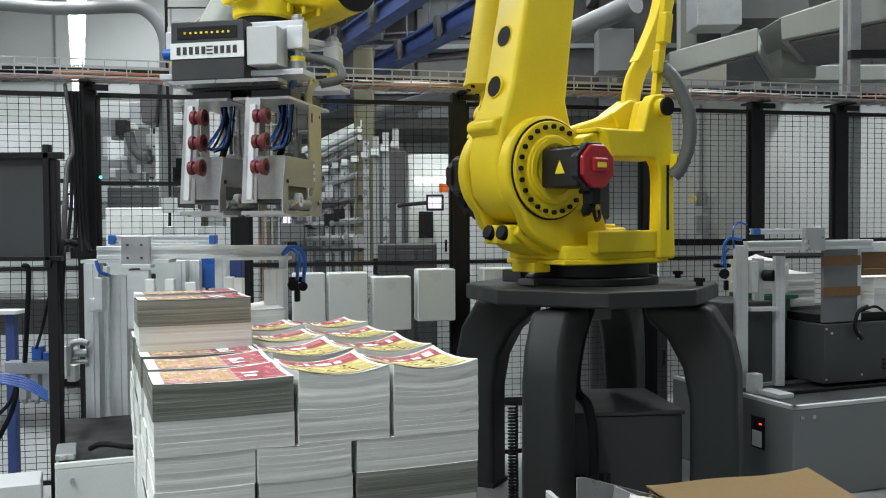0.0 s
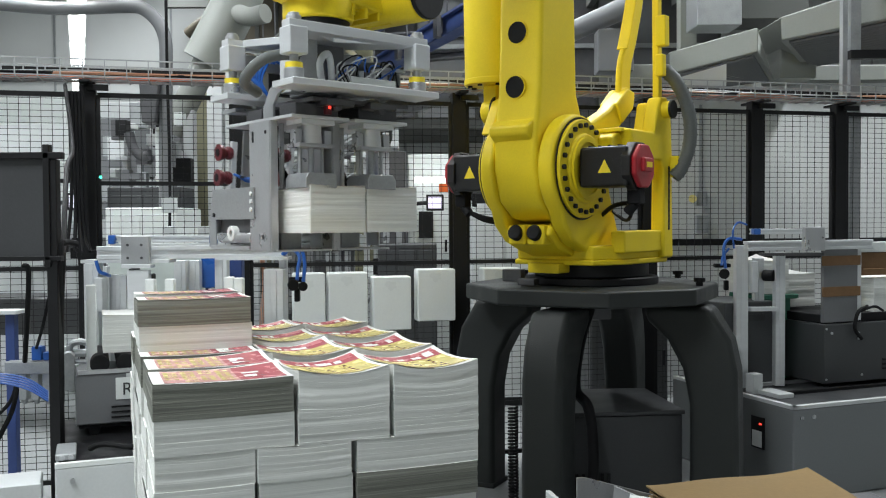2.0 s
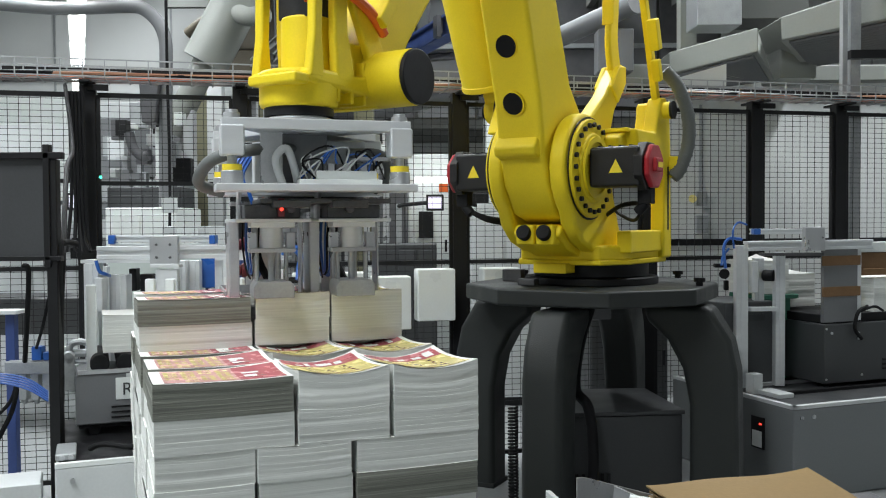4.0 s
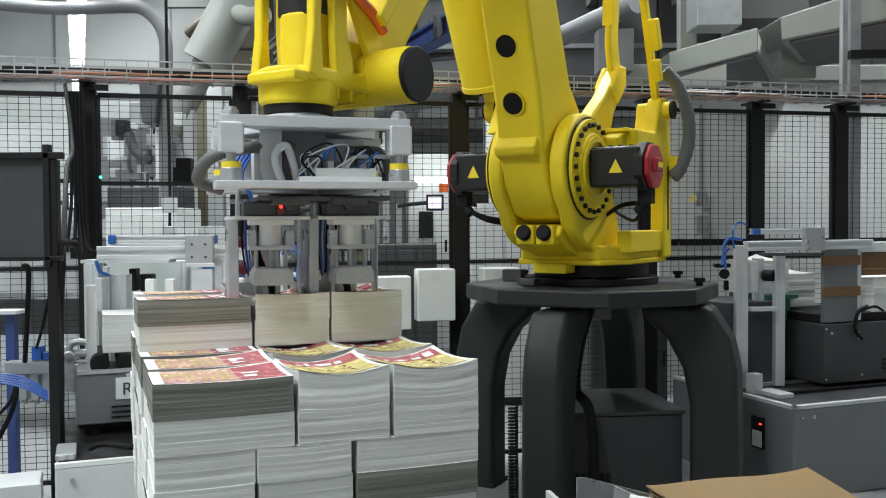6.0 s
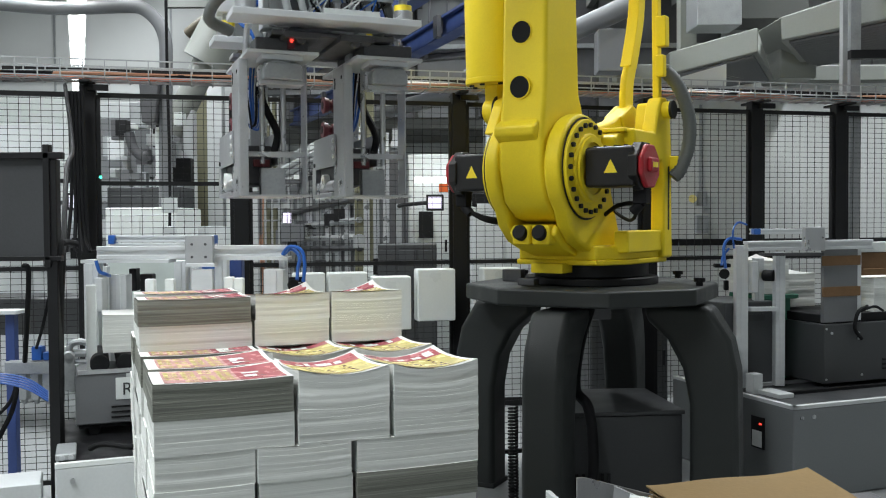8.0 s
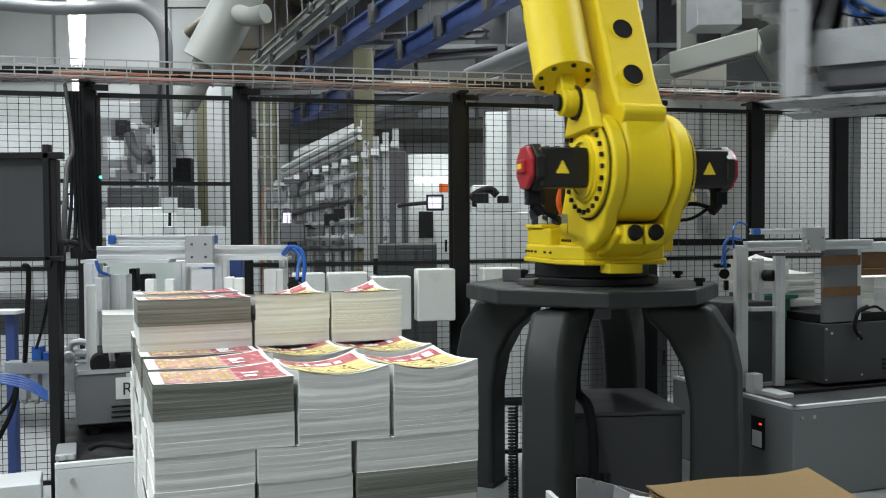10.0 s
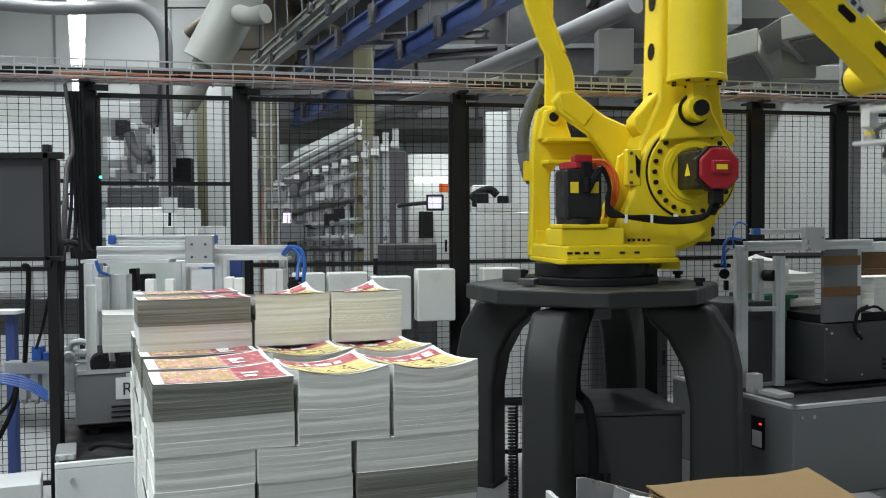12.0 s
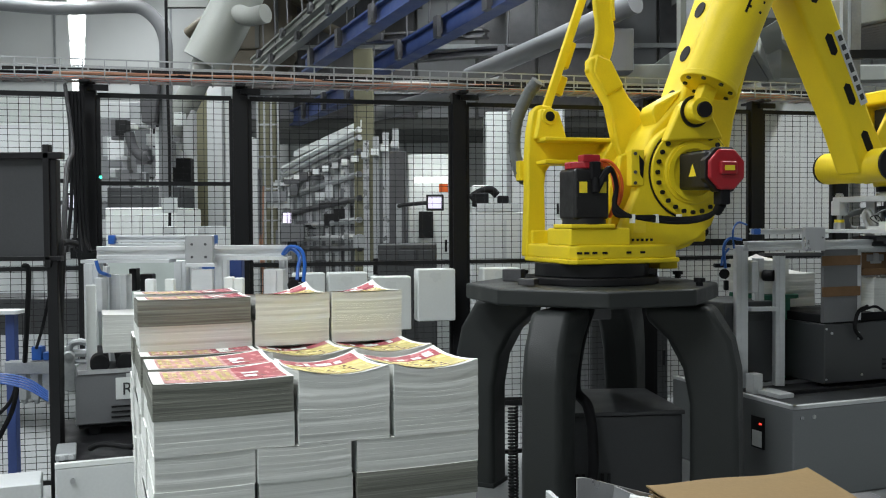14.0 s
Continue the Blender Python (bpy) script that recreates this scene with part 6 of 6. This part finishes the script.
part("arm", Shape().box((2.576, 5.500, 2.315), (0.28, 0.05, 0.05)), BLACKP, mast)


def column(x, w, y, z, material, label):
    return whole("building_column", Shape().box((x, y, z / 2), (w, w, z)).box((x, y, 0.01), (w * 1.5, w * 1.5, 0.02)), material, label, "column", bevel=0.006)


column(-0.680, 0.165, 8.0, 2.830, OLIVE, "olive-grey steel building column")
column(-2.116, 0.14, 8.6, 2.838, PALEGREY, "pale grey building column")
column(-2.200, 0.10, 8.0, 2.316, PALEGREY, "pale grey machine column")
column(-2.308, 0.06, 7.5, 2.117, WHITEP, "white machine column")
column(-2.429, 0.14, 9.4, 2.978, OLIVE, "olive-grey steel building column")
column(-1.823, 0.20, 9.6, 2.603, OLIVE, "olive-grey steel building column")
column(-0.360, 0.13, 7.4, 1.902, DARKSTEEL, "dark steel machine column")
column(-0.515, 0.14, 8.2, 1.813, MACHINE, "grey machine column")


def cabinet(x0, x1, z1, y, deep, material, label, doors=1):
    """A machine cabinet that stands on the floor, with door leaves, handles and vents."""
    w, h = x1 - x0, z1
    c = thing("machine_cabinet", label, "machine cabinet", pose((x0 + x1) / 2, y + deep / 2, 0))
    part("body", Shape().box((0, 0, h / 2), (w, deep, h)), material, c, bevel=0.01)
    for d in range(doors):
        a = -w / 2 + w * (d + 0.5) / doors
        part("door", Shape().box((a, -deep / 2 - 0.006, h * 0.55), (w / doors - 0.02, 0.012, h * 0.82)), material, c, bevel=0.004)
        part("handle", Shape().box((a + w / doors * 0.36, -deep / 2 - 0.02, h * 0.6), (0.02, 0.02, 0.10)), BLACKP, c)
    part("plinth", Shape().box((0, -0.002, 0.03), (w, deep, 0.06)), BLACKP, c)
    return c


cabinet(-0.290, 0.076, 1.894, 7.6, 0.6, WHITEP, "white machine cabinet with dark window", 1)
whole("machine_window", Shape().box((-0.139, 7.550, 1.311), (0.12, 0.02, 0.22)), BLACKP, "black inspection window on the white machine", "window", bevel=0.004)
cabinet(0.209, 0.685, 1.401, 6.6, 0.6, PALEGREY, "pale grey machine housing behind the fence", 2)
cabinet(0.234, 0.394, 1.629, 7.4, 0.4, WHITEP, "white upright machine housing", 1)
cabinet(-2.508, -1.979, 1.453, 6.8, 0.7, WHITEP, "white covered printing unit", 2)
cabinet(-5.727, -4.505, 2.857, 11.0, 0.6, WHITEP, "white production machine housing", 3)
cabinet(-4.693, -3.878, 2.922, 12.0, 0.6, PALEGREY, "pale grey production machine housing", 2)
cabinet(0.452, 0.985, 2.485, 9.6, 0.6, WHITEP, "white production machine housing", 2)
cabinet(0.643, 1.148, 2.417, 8.6, 0.6, PALEGREY, "pale grey production machine housing", 1)
cabinet(-0.493, -0.050, 1.166, 6.9, 0.5, DARKGREY, "dark grey low machine base", 3)
cabinet(0.98, 1.50, 0.70, 6.1, 0.5, DARKGREY, "dark low machine base behind the robot stand", 2)
cabinet(-2.638, -2.060, 1.621, 7.2, 0.4, DARKGREY, "dark machine deck with fittings", 2)
cabinet(-2.127, -1.615, 1.310, 7.4, 0.4, PALEGREY, "pale low machine base", 2)
cabinet(-3.534, -2.979, 1.771, 7.5, 0.5, PALEGREY, "pale machine with open side", 2)


def operator_screen(place):
    s = thing("operator_screen", "small lit operator screen on an arm", "screen")
    p = Vector(place)
    part("bezel", Shape().box(tuple(p), (0.13, 0.05, 0.12)), BLACKP, s, bevel=0.006)
    part("display", Shape().box((p.x, p.y - 0.027, p.z), (0.10, 0.004, 0.085)), SCREEN, s)
    part("arm", Shape().tube(curve([(p.x - 0.06, p.y + 0.03, p.z), (p.x - 0.20, p.y + 0.1, p.z - 0.01), (p.x - 0.28, p.y + 0.2, p.z - 0.02)]), 0.015, 8), BLACKP, s)
    part("pole", Shape().box((p.x - 0.28, p.y + 0.22, (p.z) / 2), (0.04, 0.04, p.z)), GALV, s)


operator_screen((-0.057, 6.800, 1.476))
operator_screen((-2.468, 6.200, 1.485))
whole("beacon", Shape().cyl((0.007, 7.000, 1.562), (0.007, 7.000, 1.622), 0.035, 16), ORANGE, "small orange beacon lamp", "beacon")


def robot_arm_far():
    """Cable carrier and fittings behind the fence."""
    a = thing("cable_carrier", "dark cable carrier on the machine behind the fence", "cable carrier")
    part("arm", Shape().tube(curve([(0.201, 6.700, 1.501), (0.275, 6.700, 1.550), (0.350, 6.700, 1.566), (0.399, 6.700, 1.524)]), 0.03, 10), RUBBER, a)
    part("block", Shape().box((0.275, 6.700, 1.492), (0.12, 0.1, 0.10)), RUBBER, a, bevel=0.01)
    part("block", Shape().box((0.440, 6.700, 1.491), (0.08, 0.1, 0.06)), RUBBER, a, bevel=0.01)
    part("base", Shape().box((0.399, 6.700, 1.434), (0.30, 0.2, 0.06)), PALEGREY, a, bevel=0.005)
    part("post", Shape().box((0.397, 6.75, 0.67), (0.1, 0.1, 1.36)), PALEGREY, a)


robot_arm_far()


def folder_line():
    """Stepped conveyor line: posts, rails, rollers and guards."""
    f = thing("gathering_line", "grey gathering line with rails, posts and rollers", "production line")
    rnd = random.Random(21)
    for k in range(13):
        y = 9.0 - 0.12 * k
        x = -1.585 + 0.112 * k - 0.001 * k * k
        top = 1.861 + 0.020 * k
        part("post", Shape().box((x, y, top / 2), (0.05, 0.05, top)), STEEL if k % 2 else GALV, f)
        part("hood", Shape().box((x, y - 0.1, top - 0.14), (0.06, 0.14, 0.05)), WHITEP if k % 3 else PALEGREY, f)
        part("bracket", Shape().box((x + 0.03, y - 0.1, rnd.uniform(0.9, 1.4)), (0.10, 0.10, rnd.uniform(0.04, 0.14))), rnd.choice([WHITEP, DARKSTEEL, GALV, BLACKP]), f)
    for z0, z1, m in ((1.861, 2.135, PALEGREY), (1.794, 2.066, GALV), (1.706, 1.948, DARKSTEEL), (1.573, 1.752, GALV), (1.417, 1.545, DARKSTEEL), (1.279, 1.358, GALV), (1.167, 1.210, STEEL), (1.084, 1.111, DARKSTEEL)):
        a, b = Vector((-1.55, 8.94, z0)), Vector((-0.711, 7.9, z1))
        part("rail", Shape().tube([tuple(a), tuple(b)], 0.028, 6), m, f)
    a = Vector((-1.441, 8.900, 2.029))
    b = Vector((-0.693, 7.900, 2.218))
    part("cover_plate", Shape().add([a, b, b + Vector((0.0, 0.3, -0.05)), a + Vector((0, 0.3, -0.05)), a + Vector((0, 0, -0.06)), b + Vector((0, 0, -0.06)), b + Vector((0.0, 0.3, -0.11)), a + Vector((0, 0.3, -0.11))], [(0, 1, 2, 3), (4, 5, 6, 7), (0, 1, 5, 4), (2, 3, 7, 6), (0, 3, 7, 4), (1, 2, 6, 5)]), WHITEP, f)
    for k in range(34):
        p = (rnd.uniform(-1.55, -0.40), rnd.uniform(8.2, 9.25), rnd.uniform(0.95, 1.82))
        part("unit", Shape().box(p, (rnd.uniform(0.04, 0.22), 0.08, rnd.uniform(0.03, 0.16))), rnd.choice([GALV, DARKSTEEL, DARKSTEEL, PALEGREY, STEEL, BLACKP, MACHINE, MACHINE]), f, bevel=0.004)
    for q in ((-1.397, 8.100, 1.378), (-1.357, 8.100, 1.378)):
        part("lit_window", Shape().box(q, (0.03, 0.02, 0.09)), SCREEN, f)
    part("floor_frame", Shape().box((-0.9, 8.6, 0.25), (1.5, 0.5, 0.5)), DARKGREY, f)
    part("back_frame", Shape().box((-0.8, 9.3, 0.9), (1.7, 0.1, 1.8)), MACHINE, f)


folder_line()


def left_line():
    f = thing("printing_unit", "grey printing unit with rollers, hoses and fittings", "printing unit")
    rnd = random.Random(5)
    for k in range(46):
        y = rnd.uniform(7.3, 9.0)
        p = (rnd.uniform(-0.37, -0.28) * y, y, rnd.uniform(1.5, 2.25))
        part("unit", Shape().box(p, (rnd.uniform(0.03, 0.16), 0.1, rnd.uniform(0.03, 0.22))), rnd.choice([GALV, DARKSTEEL, PALEGREY, STEEL, BLACKP, MACHINE, WHITEP, GALV]), f, bevel=0.004)
    part("frame", Shape().box((-3.050, 9.200, 1.881), (0.9, 0.2, 1.0)), MACHINE, f)
    part("frame_leg", Shape().box((-3.351, 9.2, 0.6), (0.1, 0.15, 1.2)).box((-2.783, 9.2, 0.6), (0.1, 0.15, 1.2)), MACHINE, f)
    part("arm", Shape().tube(curve([(-2.457, 7.200, 2.048), (-2.424, 7.200, 1.929), (-2.354, 7.200, 1.857), (-2.310, 7.200, 1.870)]), 0.04, 10), DARKSTEEL, f)
    part("hood", Shape().prism([(0.0, 0.0), (0.10, 0.0), (0.14, 0.34), (-0.02, 0.34)], -0.1, 0.1, "y", pose(*(-2.259, 7.000, 2.092))), DARKSTEEL, f, bevel=0.01)
    g = thing("printing_unit", "pale machine with dark fittings and hoses", "printing unit")
    for k in range(40):
        p = (rnd.uniform(-3.5, -2.7), rnd.uniform(6.6, 7.4), rnd.uniform(1.1, 1.8))
        part("unit", Shape().box(p, (rnd.uniform(0.03, 0.14), 0.1, rnd.uniform(0.02, 0.16))), rnd.choice([GALV, DARKSTEEL, PALEGREY, WHITEP, BLACKP, WHITEP]), g, bevel=0.004)
    part("frame", Shape().box((-3.330, 7.450, 1.138), (0.8, 0.1, 2.0)), PALEGREY, g)
    h = thing("floor_platform", "dark low machine platform behind the fence", "platform", pose(-3.0, 6.2, 0))
    part("deck", Shape().box((0, 0, 0.72), (2.6, 0.5, 0.26)), DARKGREY, h, bevel=0.01)
    part("edge", Shape().box((0, -0.26, 0.60), (2.6, 0.02, 0.03)), PALEGREY, h)
    part("leg", Shape().box((-1.2, 0, 0.3), (0.08, 0.4, 0.6)), DARKGREY, h)
    part("leg", Shape().box((1.2, 0, 0.3), (0.08, 0.4, 0.6)), DARKGREY, h)


left_line()


def wire_cage():
    c = thing("wire_cage", "galvanised wire cage column behind the fence", "cage")
    y = 6.6
    for x in (-1.328, -1.279, -1.230, -1.181):
        part("bar", Shape().box((x, y, 1.12), (0.012, 0.012, 2.24)), GALV, c)
    for k in range(9):
        part("hoop", Shape().box((-1.255, 6.6, 0.2 + 0.23 * k), (0.16, 0.012, 0.012)), GALV, c)
    whole("lamp_strip", Shape().box((-0.092, 7.400, 1.672), (0.26, 0.05, 0.04), Matrix.Identity(4)), TUBE, "short lit fluorescent lamp", "lamp")
    whole("indicator", Shape().cyl((-1.622, 4.350, 1.552), (-1.615, 4.330, 1.551), 0.007, 12), GREENLED, "green indicator lamp on the post", "indicator lamp")


wire_cage()


def motions():
    times = [k / 10 for k in range(141)]
    rows = {k: [] for k in (turret, lower_arm, forearm, wrist, crank, push_bar, level_rod, fore_rod, balancer, gripper)}
    for t in times:
        head, up, slope, (ex, ez), (wx, wz), (reach, z), tool = joints(t)
        base = pose(0, 0, 0, 0, 0, head)
        u, s = math.degrees(up), math.degrees(slope)
        rows[turret].append((t, base @ pose(0, 0, TOP)))
        rows[lower_arm].append((t, base @ pose(OFF, 0, SHOULDER, 0, -u, 0)))
        rows[forearm].append((t, base @ pose(ex, 0, ez, 0, -s, 0)))
        rows[wrist].append((t, base @ pose(wx, 0, wz)))
        rows[crank].append((t, base @ pose(OFF, 0.09, SHOULDER, 0, -(s + math.degrees(CRANK) + 180), 0)))
        cx, cz = OFF - 0.631 * math.cos(slope + CRANK), SHOULDER - 0.631 * math.sin(slope + CRANK)
        rows[push_bar].append((t, base @ pose(cx, 0.09, cz, 0, -u, 0)))
        rows[level_rod].append((t, base @ pose(-0.129, 0.06, TOP + 0.811, 0, -u, 0)))
        rows[fore_rod].append((t, base @ pose(ex + 0.05, 0, ez + 0.16, 0, -s, 0)))
        px, pz = OFF - 0.012, SHOULDER + 0.28
        bx, bz = OFF + A1 * math.cos(up), SHOULDER + A1 * math.sin(up)
        rows[balancer].append((t, base @ pose(px, 0, pz, 0, -math.degrees(math.atan2(bz - pz, bx - px)), 0)))
        h = radians(head)
        rows[gripper].append((t, pose(JX + reach * math.cos(h), JY + reach * math.sin(h), z, 0, 0, tool)))
    for ob, r in rows.items():
        walk(ob, r)
    # the pressing feet go up and the clamps part once the stacks stand
    for foot in (foot_a, foot_b):
        walk(foot, [(t, pose(0, 0, z)) for t, z in ((0.0, -0.508), (5.6, -0.508), (6.0, -0.48), (6.6, -0.39), (7.0, -0.372), (14.0, -0.372))])
    walk(clamp_b, [(t, pose(0.130 + d, 0, 0)) for t, d in ((0.0, 0.0), (7.0, 0.0), (7.5, 0.03), (8.0, 0.09), (8.4, 0.10), (14.0, 0.10))])
    # the two stacks that the gripper sets down
    last = rows[gripper][44][1].inverted()

    def shift(t):
        """The stacks ride forward on the clamps and are drawn in before they are set down."""
        k = max(0.0, min(1.0, (t - 1.4) / 1.4))
        return -0.13 * (1 - k * k * (3 - 2 * k))

    for ob, rest in SET_DOWN:
        local = last @ rest
        held = [(t, m @ pose(0, shift(t), 0) @ local) for t, m in rows[gripper] if t <= 4.4]
        walk(ob, held + [(t, rest) for t in (4.6, 5.0, 8.0, 14.0)])

    # shuttle comes out from behind the load with the next stack on it
    away = [(0.0, 0.34), (1.0, 0.34), (1.3, 0.26), (1.6, 0.10), (1.8, 0.02), (2.0, 0.0), (5.0, 0.0), (14.0, 0.0)]
    for ob in (shuttle, waiting):
        home = ob.matrix_basis.copy()
        walk(ob, [(t, home @ pose(d, 0, 0)) for t, d in away])
    # the pusher slides along its beam while the robot sets down
    walk(pusher, [(t, pose(d, 0.45 * d * 0.5, 0)) for t, d in ((0.0, 0.0), (3.4, 0.0), (4.0, 0.10), (4.6, 0.225), (5.2, 0.225), (14.0, 0.225))])


motions()
